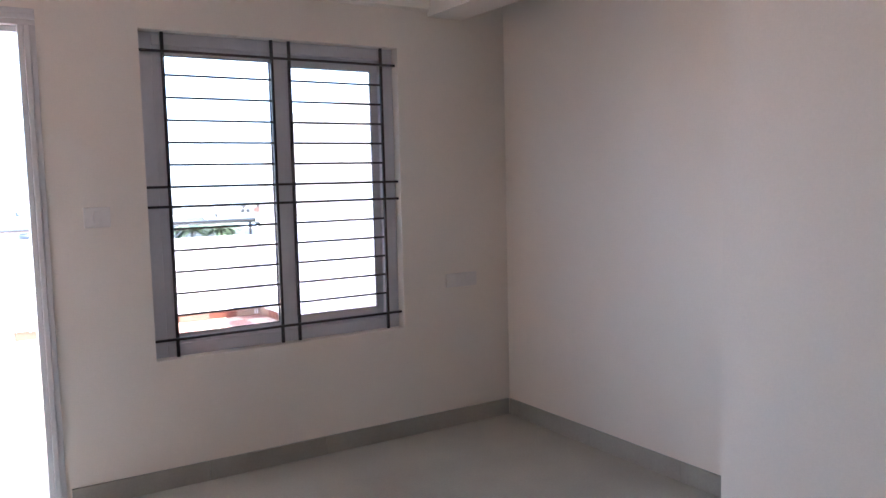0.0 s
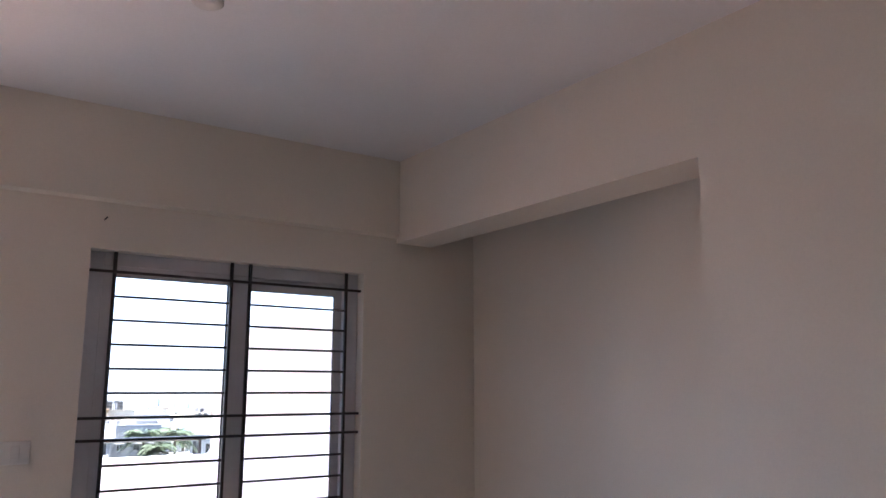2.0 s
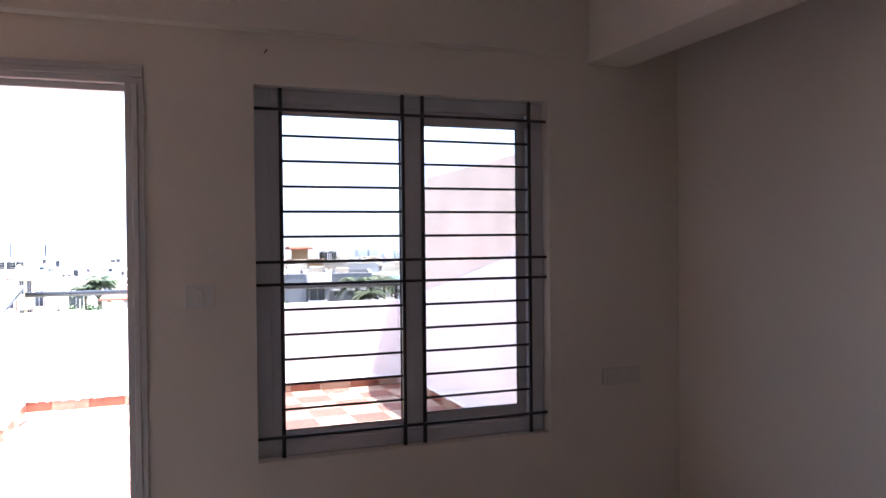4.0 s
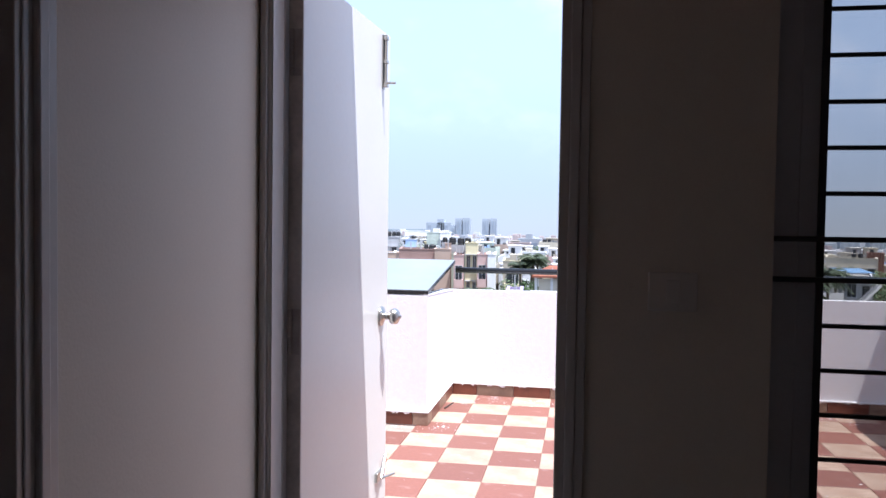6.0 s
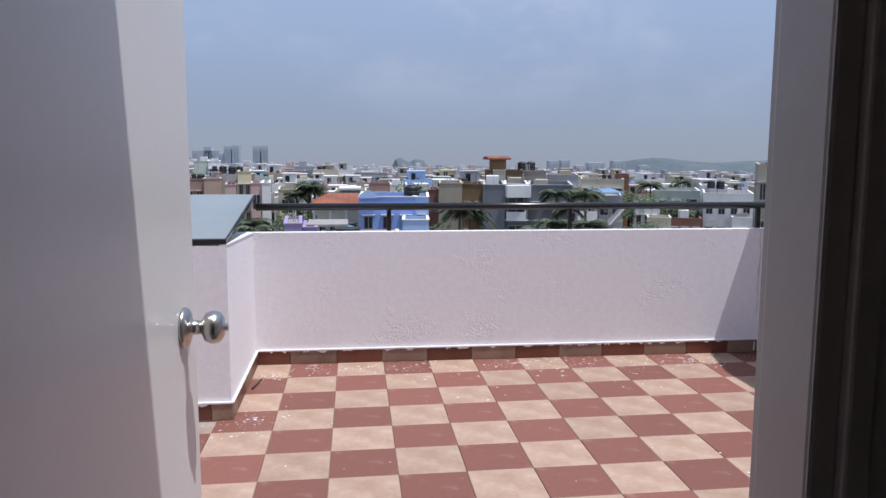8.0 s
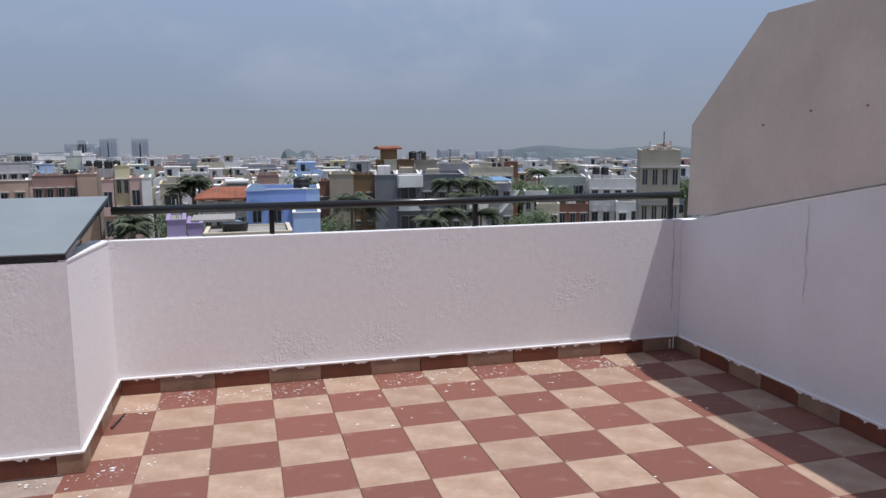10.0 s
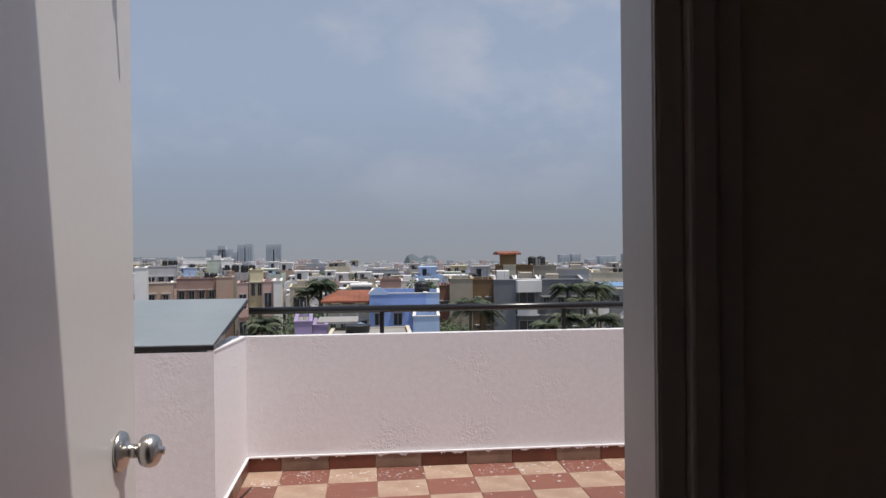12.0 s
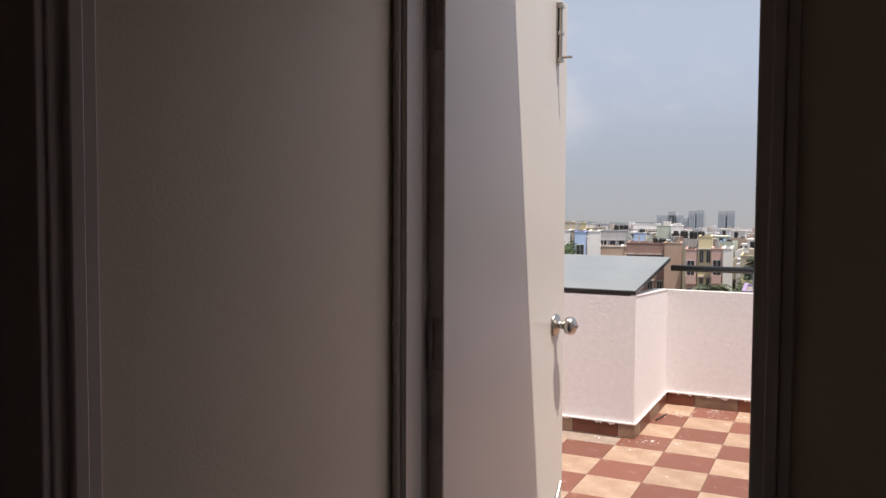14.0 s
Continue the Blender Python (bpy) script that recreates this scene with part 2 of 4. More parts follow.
def wall(name, axis, at0, at1, u0, u1, z0, z1, holes, material, label):
    """A wall of thickness at0..at1 along an axis ('x' runs in x, 'y' runs in y), with openings (u0, u1, z0, z1) right through it."""
    us = sorted({u0, u1, *[h[0] for h in holes], *[h[1] for h in holes]})
    zs = sorted({z0, z1, *[h[2] for h in holes], *[h[3] for h in holes]})
    solid = {}
    for i in range(len(us) - 1):
        for j in range(len(zs) - 1):
            cu, cz = (us[i] + us[i + 1]) / 2, (zs[j] + zs[j + 1]) / 2
            solid[i, j] = not any(h[0] < cu < h[1] and h[2] < cz < h[3] for h in holes)
    bm, verts = bmesh.new(), {}

    def v(u, w, z):
        key = (round(u, 5), round(w, 5), round(z, 5))
        if key not in verts:
            verts[key] = bm.verts.new((u, w, z) if axis == "x" else (w, u, z))
        return verts[key]
    for (i, j), s in solid.items():
        if not s:
            continue
        a, b, c, d = us[i], us[i + 1], zs[j], zs[j + 1]
        bm.faces.new((v(a, at0, c), v(b, at0, c), v(b, at0, d), v(a, at0, d)))
        bm.faces.new((v(a, at1, c), v(a, at1, d), v(b, at1, d), v(b, at1, c)))
        for di, dj, e in ((-1, 0, (a, c, a, d)), (1, 0, (b, c, b, d)), (0, -1, (a, c, b, c)), (0, 1, (a, d, b, d))):
            if not solid.get((i + di, j + dj), False):
                bm.faces.new((v(e[0], at0, e[1]), v(e[2], at0, e[3]), v(e[2], at1, e[3]), v(e[0], at1, e[1])))
    bmesh.ops.recalc_face_normals(bm, faces=bm.faces[:])
    return tagged(part(name, bm, material), label, "wall", kind="structure")


# ---- the room ----
W, WO = -4.52, -4.418            # inner and outer face of the wall with the window and the terrace door
XL, XB, XA = 0.028, 2.732, 3.242    # left wall, beam and right wall, back of the alcove
YP, YS, ZC, ZB = -6.445, -9.9, 2.728, 2.284
DX0, DX1, DZ = 0.052, 0.782, 2.115
wall("wall_north", "x", W, WO, -1.9, 3.6, -0.3, 2.95, [(DX0, DX1, -0.001, DZ), (1.236, 2.54, 0.605, 2.106)], M_CREAM, "cream painted wall with a window and a door opening")
wall("wall_west", "y", XL - 0.15, XL, YS, W - 0.002, -0.2, 2.85, [(-6.08, -5.345, 0.0, 2.10)], M_CREAM, "cream painted side wall with a door opening")
wall("wall_east", "y", XB, XA + 0.2, YS, YP, -0.2, 2.85, [], M_CREAM, "cream painted wall ending at an alcove")
wall("wall_alcove", "y", XA, XA + 0.2, YP + 0.002, W - 0.002, -0.2, 2.85, [], M_CREAM, "cream painted back wall of the alcove")
# The high opening in this unseen wall is added to let in sky light.
wall("wall_south", "x", YS - 0.15, YS - 0.002, XL - 0.2, 3.4, -0.2, 2.85, [(1.95, 2.70, 1.96, 2.1)], M_CREAM, "unseen cream wall closing the room, its high opening added for light")
tagged(part("floor", box((XL - 0.2, YS, -0.12), (3.4, W - 0.002, 0.0)), M_FLOOR_IN), "polished beige floor tiles", "floor", kind="structure")
tagged(part("ceiling", box((XL - 0.2, YS, ZC), (3.4, W - 0.002, ZC + 0.14)), M_CEIL), "white painted ceiling", "ceiling", kind="structure")
tagged(part("beam_loft", box((XB, YP, ZB), (XB + 0.22, W - 0.002, ZC - 0.0005)), M_CREAM), "cream painted loft beam over the alcove", "beam", kind="structure")
tagged(part("beam_north", prism([(W - 0.002, ZB + 0.025), (W - 0.035, ZB + 0.035), (W - 0.035, ZC - 0.002), (W - 0.002, ZC - 0.002)], "x", XL + 0.002, XB - 0.002), M_CREAM), "shallow cream beam along the window wall", "beam", kind="structure")
tagged(part("roof_slab", box((-2.0, YS - 0.2, 2.952), (3.7, WO + 0.02, 3.07)), M_CONC), "grey concrete roof slab", "roof", kind="structure")
tagged(part("sunshade_slab", box((-1.9, WO + 0.002, 2.42), (3.23, -4.115, 2.5), 0.004), M_WHITE), "white concrete sunshade over the openings", "sunshade", kind="structure")

skirting = thing("baseboard", "grey beige tile skirting along the walls", "skirting", "structure")


def skirt_run(u0, u1, fix, axis, side):
    u = u0
    while u < u1 - 0.01:
        e = min(u + 0.6, u1)
        lo, hi = (u + 0.0004, e - 0.0004) if e - u > 0.02 else (u, e)
        a, b = sorted((fix, fix + side * 0.011))
        part("skirting_tile", box((lo, a, 0.001), (hi, b, 0.096), 0.002) if axis == "x" else box((a, lo, 0.001), (b, hi, 0.096), 0.002), M_SKIRT_IN, skirting)
        u = e


skirt_run(0.85, XA - 0.012, W - 0.003, "x", -1)
skirt_run(YP + 0.012, W - 0.016, XA - 0.002, "y", -1)
skirt_run(XB, XA - 0.014, YP + 0.003, "x", 1)
skirt_run(YS + 0.02, YP, XB - 0.002, "y", -1)
skirt_run(-5.29, W - 0.05, XL + 0.002, "y", 1)
skirt_run(YS + 0.02, -6.135, XL + 0.002, "y", 1)

# window: frame, two sashes with tinted panes
window = thing("window_1", "white framed two-pane window with tinted glass", "window", "structure")
bm = bmesh.new()
for lo, hi in (((1.238, 0.607), (1.303, 2.104)), ((2.462, 0.607), (2.538, 2.104)), ((1.303, 0.607), (2.462, 0.666)), ((1.303, 2.046), (2.462, 2.104)), ((1.870, 0.666), (1.948, 2.046))):
    add_box(bm, (lo[0], -4.462, lo[1]), (hi[0], -4.402, hi[1]), 0.004)
part("window_frame", bm, M_UPVC, window)
for x0, x1, z0, z1, y, rail_w in ((1.303, 1.903, 0.664, 2.048, -4.455, 0.044), (1.912, 2.470, 0.664, 2.048, -4.428, 0.059)):
    sw = 0.046
    bm = bmesh.new()
    for lo, hi in (((x0, z0), (x0 + sw, z1)), ((x1 - sw, z0), (x1, z1)), ((x0 + sw, z0), (x1 - sw, z0 + rail_w)), ((x0 + sw, z1 - rail_w), (x1 - sw, z1))):
        add_box(bm, (lo[0], y, lo[1]), (hi[0], y + 0.026, hi[1]), 0.003)
    sash = part("sash", bm, M_UPVC, window)
    pane = part("pane", box((x0 + sw - 0.005, y + 0.010, z0 + rail_w - 0.005), (x1 - sw + 0.005, y + 0.015, z1 - rail_w + 0.005)), M_GLASS, sash, "tinted glass pane")
    pane.visible_shadow = False
    bm = bmesh.new()
    for lo, hi in (((x0 + sw, z0 + rail_w), (x0 + sw + 0.005, z1 - rail_w)), ((x1 - sw - 0.005, z0 + rail_w), (x1 - sw, z1 - rail_w)), ((x0 + sw + 0.005, z0 + rail_w), (x1 - sw - 0.005, z0 + rail_w + 0.005)), ((x0 + sw + 0.005, z1 - rail_w - 0.005), (x1 - sw - 0.005, z1 - rail_w))):
        add_box(bm, (lo[0], y + 0.004, lo[1]), (hi[0], y + 0.0095, hi[1]))
    part("gasket", bm, M_IRON, sash, "black rubber glazing gasket")

# iron grille in the reveal
grille = thing("window_grille", "dark brown painted iron bar grille inside the window reveal", "window grille")
GY = -4.478
for x in (1.345, 1.861, 1.951, 2.461):
    part("vertical_bar", box((x - 0.0075, GY - 0.006, 0.606), (x + 0.0075, GY + 0.006, 2.105), 0.0015), M_IRON, grille)
for z in (2.017, 1.402, 1.311, 0.692):
    part("long_bar", box((1.237, GY - 0.018, z - 0.006), (2.539, GY - 0.0062, z + 0.006), 0.0015), M_IRON, grille)
for z in (1.913, 1.811, 1.708, 1.606, 1.504, 1.207, 1.106, 1.005, 0.904, 0.802):
    for a, b in ((1.353, 1.853), (1.959, 2.453)):
        part("short_bar", rod((a, GY, z), (b, GY, z), 0.0055, 8), M_IRON, grille)


# doors
def architrave(parent, x0, x1, top, wl, wr, y, flip=None):
    """A stepped moulding on three sides of an opening, proud of the wall face at y, towards -y; flip swaps x and y for a side wall."""
    for name, lo, hi in (("architrave_side", (x0 - wl, 0.001), (x0, top)), ("architrave_side", (x1, 0.001), (x1 + wr, top)), ("architrave_head", (x0 - wl, top), (x1 + wr, top + wr))):
        bm = bmesh.new()
        horizontal = name.endswith("head")
        n = 3
        for k in range(n):
            f0, f1 = k / n, (k + 1) / n
            inset = (0.005, 0.014, 0.009)[k]
            a, b = list(lo), list(hi)
            if horizontal:
                a[1], b[1] = lo[1] + (hi[1] - lo[1]) * f0, lo[1] + (hi[1] - lo[1]) * f1
            elif lo[0] < x0:
                a[0], b[0] = x0 - wl * f1, x0 - wl * f0
            else:
                a[0], b[0] = x1 + wr * f0, x1 + wr * f1
            if flip is None:
                add_box(bm, (a[0], y - inset, a[1]), (b[0], y - 0.001, b[1]), 0.003)
            else:
                add_box(bm, (flip + 0.001, a[0], a[1]), (flip + inset, b[0], b[1]), 0.003)
        part(name, bm, M_TRIM, parent)


door = thing("door_1", "white painted terrace door standing open outwards", "door", "structure")
bm = bmesh.new()
for x0, x1, xs, yb in ((DX0 + 0.001, 0.0600, 0.0625, -4.385), (0.774, DX1 - 0.001, 0.763, WO - 0.004)):
    a, b = sorted((x0, x1))
    add_box(bm, (a, W - 0.004, 0.001), (b, yb, DZ - 0.002), 0.001)
    c, d = sorted((xs, x1 if xs > x1 else x0))
    add_box(bm, (c, W - 0.003, 0.001), (d, W + 0.072, DZ - 0.030), 0.003)
add_box(bm, (0.062, W - 0.004, DZ - 0.034), (0.771, WO - 0.004, DZ - 0.002), 0.001)
add_box(bm, (0.062, W + 0.030, DZ - 0.060), (0.771, W + 0.074, DZ - 0.0335), 0.003)
part("door_frame", bm, M_TRIM, door)
architrave(door, 0.0605, 0.764, DZ - 0.033, 0.030, 0.067, W)
hinge_at, tip_at = Vector((0.103, -4.420, 0)), Vector((0.141, -3.660, 0))
ang = math.atan2(tip_at.y - hinge_at.y, tip_at.x - hinge_at.x)
LEN = (tip_at - hinge_at).length
leaf_at = pose(hinge_at.x, hinge_at.y, 0, 0, 0, math.degrees(ang))
leaf = part("leaf", box((0.0, 0.0, 0.012), (LEN, 0.040, 2.076), 0.002), M_LEAF, door, "white painted flush door leaf")
leaf.matrix_basis = leaf_at
ed = part("edge_strip", box((-0.002, 0.001, 0.013), (-0.0002, 0.039, 2.075)), M_EDGE, leaf, "bare wooden hinge edge")
for z in (0.26, 1.137, 1.86):
    hinge = part("hinge", box((-0.0045, 0.003, z - 0.060), (-0.0022, 0.024, z + 0.060), 0.0006), M_HINGE, leaf, "painted-over butt hinge")
    bm = bmesh.new()
    for k in range(5):
        add_rod(bm, (-0.0065, 0.030, z - 0.060 + 0.0242 * k), (-0.0065, 0.030, z - 0.0375 + 0.0242 * k), 0.0058, 12)
    part("knuckle", bm, M_HINGE, hinge)
    for dz in (-0.042, -0.014, 0.014, 0.042):
        part("screw", rod((-0.0044, 0.013, z + dz), (-0.0056, 0.013, z + dz), 0.0034, 10), M_HINGE, hinge)
kx, kz = LEN - 0.078, 1.100
knob = part("knob_handle", lathe([(0.0001, 0.0), (0.034, 0.0), (0.034, 0.004), (0.031, 0.009), (0.020, 0.013), (0.0125, 0.016), (0.0115, 0.034), (0.015, 0.037), (0.024, 0.042), (0.0275, 0.052), (0.0275, 0.060), (0.025, 0.068), (0.018, 0.074), (0.007, 0.0755), (0.0065, 0.083), (0.0001, 0.084)], 28), M_STEEL, leaf, "round brushed steel knob")
knob.matrix_basis = pose(kx, -0.0005, kz, 90, 0, 0) @ Matrix.Diagonal((1, 1, 0.88, 1))
for z0, z1, name in ((1.880, 2.062, "tower_bolt"),):
    bm = bmesh.new()
    bx = LEN - 0.082
    add_box(bm, (bx - 0.013, -0.004, z0), (bx + 0.013, -0.0005, z1), 0.001)
    add_rod(bm, (bx, -0.010, z0 + 0.005), (bx, -0.010, z1), 0.006, 10)
    for zz in (z0 + 0.012, (z0 + z1) / 2, z1 - 0.012):
        add_box(bm, (bx - 0.010, -0.018, zz - 0.006), (bx + 0.010, -0.004, zz + 0.006), 0.002)
    add_rod(bm, (bx, -0.012, z0 + 0.02), (bx + 0.004, -0.045, z0 + 0.02), 0.004, 8)
    part(name, bm, M_STEEL, leaf, "small steel bolt")

bm = bmesh.new()
add_rod(bm, (LEN - 0.050, -0.014, 0.610), (LEN - 0.115, -0.020, 0.545), 0.006, 10)
add_rod(bm, (LEN - 0.115, -0.020, 0.545), (LEN - 0.072, -0.055, 0.552), 0.004, 10)
add_box(bm, (LEN - 0.128, -0.010, 0.530), (LEN - 0.046, -0.0005, 0.562), 0.002)
part("door_stay", bm, M_STEEL, leaf, "small steel stay arm")

door2 = thing("door_2", "closed brown inner door in a white frame", "door", "structure")
bm = bmesh.new()
add_box(bm, (XL - 0.15, -5.370, 0.001), (XL + 0.002, -5.346, 2.098), 0.002)
add_box(bm, (XL - 0.15, -6.079, 0.001), (XL + 0.002, -6.055, 2.098), 0.002)
add_box(bm, (XL - 0.15, -6.055, 2.074), (XL + 0.002, -5.370, 2.098), 0.002)
part("door_frame", bm, M_TRIM, door2)
architrave(door2, -6.056, -5.357, 2.076, 0.070, 0.070, 0, flip=XL)
leaf2 = part("leaf", box((XL - 0.13, -6.053, 0.008), (XL - 0.095, -5.372, 2.072), 0.002), M_BROWN, door2, "dark brown laminate leaf")
k2 = part("keyhole", rod((XL - 0.0965, -5.47, 0.95), (XL - 0.092, -5.47, 0.95), 0.010, 14), M_IRON, leaf2)

# switches
switch = thing("light_switch", "white plastic light switch on the cream wall", "switch")
part("plate", box((0.968, W - 0.011, 1.234), (1.076, W - 0.001, 1.322), 0.003), M_PLATE, switch)
part("rocker", box((1.006, W - 0.016, 1.253), (1.038, W - 0.0105, 1.305), 0.002), M_PLATE, switch)
socket = thing("wall_socket", "white socket plate low on the cream wall", "socket")
part("plate", box((2.81, W - 0.010, 0.800), (3.015, W - 0.001, 0.878), 0.003), M_PLATE, socket)
for x in (2.852, 2.912, 2.970):
    part("module", box((x - 0.022, W - 0.013, 0.812), (x + 0.022, W - 0.0095, 0.866), 0.002), M_PLATE, socket)
rose = thing("ceiling_rose", "round white plastic cover plate on the ceiling", "ceiling rose")
plate = part("plate", lathe([(0.05, 0.0), (0.05, 0.010), (0.042, 0.016), (0.01, 0.018)], 28), M_PLATE, rose)
plate.matrix_basis = pose(1.305, -5.722, ZC - 0.0005, 180, 0, 0)
hook = thing("wall_hook", "small bent nail in the wall above the window", "hook")
part("nail", rod((1.28, W - 0.001, 2.232), (1.287, W - 0.025, 2.240), 0.003, 8), M_IRON, hook)

# ---- the terrace ----
XR, XC, YB = 3.258, -0.225, -1.045   # right wall, side and front of the stair hatch
PT = 0.862
XT = -1.75
wall("parapet_front", "x", 0.0, 0.115, XC, XR + 0.15, -0.3, PT, [], M_WHITE, "rough white painted parapet wall")
tagged(part("parapet_coping", box((XC, 0.002, PT + 0.0005), (XR, 0.040, PT + 0.0065), 0.002), M_BRIGHT), "bright white painted parapet top", "coping", kind="structure")
SEAM = [(0.115, 0.845), (WO - 0.002, 1.724)]
tagged(part("wall_terrace_east", prism([(WO + 0.002, -0.3), (-0.002, -0.3), (-0.002, 0.855), (WO + 0.002, 1.722)], "x", XR, XR + 0.14), M_SMOOTH), "white terrace side wall with a sloping top edge", "wall", kind="structure")
tagged(part("wall_terrace_panel", prism([(-0.012, 0.897), (-0.032, 1.476), (-0.735, 2.061), (-2.2, 2.078), (WO + 0.002, 2.13), (WO + 0.002, 1.735), (-0.25, 0.918)], "x", XR + 0.028, XR + 0.11), M_PANEL), "beige cement sheet panel above the side wall", "wall panel", kind="structure")
screws = thing("panel_screws", "dark screw heads on the beige panel", "screw", kind="stuff")
bm = bmesh.new()
for y, z in ((-0.74, 1.46), (-1.11, 1.525), (-1.48, 1.537), (-2.3, 1.60), (-3.2, 1.75)):
    add_rod(bm, (XR + 0.0285, y, z), (XR + 0.021, y, z), 0.006, 8)
part("screw_heads", bm, M_CONC, screws)
wall("wall_terrace_west", "y", XT - 0.12, XT, WO + 0.002, YB, -0.3, PT, [], M_WHITE, "white parapet closing the terrace")
tagged(part("hatch_wall_front", box((XT - 0.12, YB, -0.3), (XC - 0.12, YB + 0.12, 0.912)), M_WHITE), "white painted hatch wall", "wall", kind="structure")
tagged(part("hatch_wall_side", prism([(YB, -0.3), (0.115, -0.3), (0.115, PT), (-0.002, PT), (YB, 0.912)], "x", XC - 0.12, XC - 0.0005), M_WHITE), "white painted hatch side wall", "wall", kind="structure")

tagged(part("hatch_bead", prism([(YB + 0.002, 0.9125), (-0.006, PT + 0.001), (-0.006, PT + 0.010), (YB + 0.002, 0.9195)], "x", XC - 0.035, XC + 0.003), M_BRIGHT), "bright white paint bead on the hatch wall edge", "paint bead", kind="structure")
hatch = thing("roof_light", "tilted dusty glass roof light in a black frame", "roof light")
bm = bmesh.new()
SL = 0.136


def tilt(y):
    return 0.919 + (y + 1.050) * SL


for x0, x1, y0, y1 in ((-1.87, -0.226, -1.046, -1.020), (-1.87, -0.226, 0.09, 0.116), (-0.252, -0.226, -1.024, 0.09), (-1.87, -1.844, -1.022, 0.09)):
    add_box(bm, (x0, y0, 0), (x1, y1, 0.023), 0.002)
for v in bm.verts:
    v.co.z += tilt(v.co.y)
part("frame", bm, M_RAIL, hatch)
bm = bmesh.new()
add_box(bm, (-1.866, -1.044, 0.024), (-0.230, 0.112, 0.030), 0.001)
for v in bm.verts:
    v.co.z += tilt(v.co.y)
part("pane", bm, M_ROOFGLASS, hatch, "dusty grey-blue glass sheet")
for x in (-0.75, -1.7):
    part("bracket", box((x - 0.015, 0.07, PT + 0.002), (x + 0.015, 0.10, tilt(0.08) + 0.002)), M_RAIL, hatch)
    part("bracket", box((x - 0.015, YB + 0.03, 0.9125), (x + 0.015, YB + 0.06, tilt(YB + 0.03) + 0.002)), M_RAIL, hatch)

rail = thing("parapet_rail", "black painted pipe rail on short posts above the parapet", "railing")
bm = rod((-0.21, 0.055, 1.028), (XR + 0.002, 0.055, 1.026), 0.0235, 20)
for f in bm.faces:
    f.smooth = len(f.verts) == 4
part("handrail", bm, M_RAIL, rail)
for x in (0.645, 1.864, 3.200):
    part("post", box((x - 0.014, 0.041, PT + 0.001), (x + 0.014, 0.069, 1.012), 0.002), M_RAIL, rail)

# floor tiles
terrace = tagged(part("terrace_floor", box((XT, WO - 0.001, -0.12), (XR, 0.0, -0.006)), M_GROUT), "chequered red and cream terrace tiles with grout joints", "floor", kind="structure")


def row_line(j, x):
    """The joint behind row j; the rows run a little askew to the parapet."""
    return 0.0 if j == 0 else -0.008 - 0.3055 * j + 0.020 * x


rt = random.Random(4)
for i in range(-6, 11):
    for j in range(0, 15):
        x0, x1 = max(0.3 * i, XC if j < 3 else XT), min(0.3 * i + 0.3, XR)
        if j < 4 and 0.3 * i + 0.3 <= XC + 0.01 or x1 - x0 < 0.03:
            continue
        g, top = 0.0011, YB if j == 3 and i < -1 else 0.0
        quad = [(x0 + g, row_line(j + 1, x0) + g), (x1 - g, row_line(j + 1, x1) + g), (x1 - g, row_line(j, x1) - g), (x0 + g, row_line(j, x0) - g)]
        quad = [(x, min(top, max(y, WO + 0.004))) for x, y in quad]
        if quad[3][1] - quad[0][1] < 0.03 or quad[2][1] - quad[1][1] < 0.03:
            continue
        bm = prism([(x - x0, y - quad[0][1]) for x, y in quad], "z", -0.010, 0.0)
        bmesh.ops.bevel(bm, geom=[e for e in bm.edges if all(v.co.z > -0.001 for v in e.verts)], offset=0.0022, segments=1, affect="EDGES")
        ob = part("tile", bm, M_TRED if (i + j) % 2 == 0 else M_TTAN, terrace)
        ob.location = (x0, quad[0][1], rt.uniform(-0.0008, 0.0008))

terrace_skirt = thing("terrace_skirting", "alternating dark red and tan skirting tiles", "skirting", "structure")


def run_tiles(u0, u1, first, fix, axis, side, red, pitch=0.3):
    """Skirting tiles from u0 to u1 with joints at every pitch from first."""
    cuts = [u0]
    c = first
    while c < u1 - 0.02:
        if c > u0 + 0.02:
            cuts.append(c)
        c += pitch
    cuts.append(u1)
    for a, b in zip(cuts, cuts[1:]):
        lo, hi = sorted((fix, fix + side * 0.010))
        z1 = 0.091 + rt.uniform(-0.003, 0.002)
        bmx = box((a + 0.0015, lo, 0.001), (b - 0.0015, hi, z1), 0.0025) if axis == "x" else box((lo, a + 0.0015, 0.001), (hi, b - 0.0015, z1), 0.0025)
        part("skirting_tile", bmx, M_SRED if red else M_STAN, terrace_skirt)
        red = not red
    lo, hi = sorted((fix, fix + side * 0.0145))
    bead = box((u0, lo, 0.0880), (u1, hi, 0.0995), 0.003) if axis == "x" else box((lo, u0, 0.0880), (hi, u1, 0.0995), 0.003)
    part("paint_bead", bead, M_BRIGHT, terrace_skirt, "line of white paint on the skirting top")


run_tiles(XC + 0.011, XR - 0.011, -0.008, -0.001, "x", -1, True, 0.3)
run_tiles(WO + 0.01, -0.012, -4.175, XR - 0.001, "y", -1, False)
run_tiles(YB - 0.010, -0.012, -0.9, XC + 0.001, "y", 1, False)
run_tiles(XT + 0.01, XC + 0.010, -1.525, YB - 0.001, "x", -1, True)

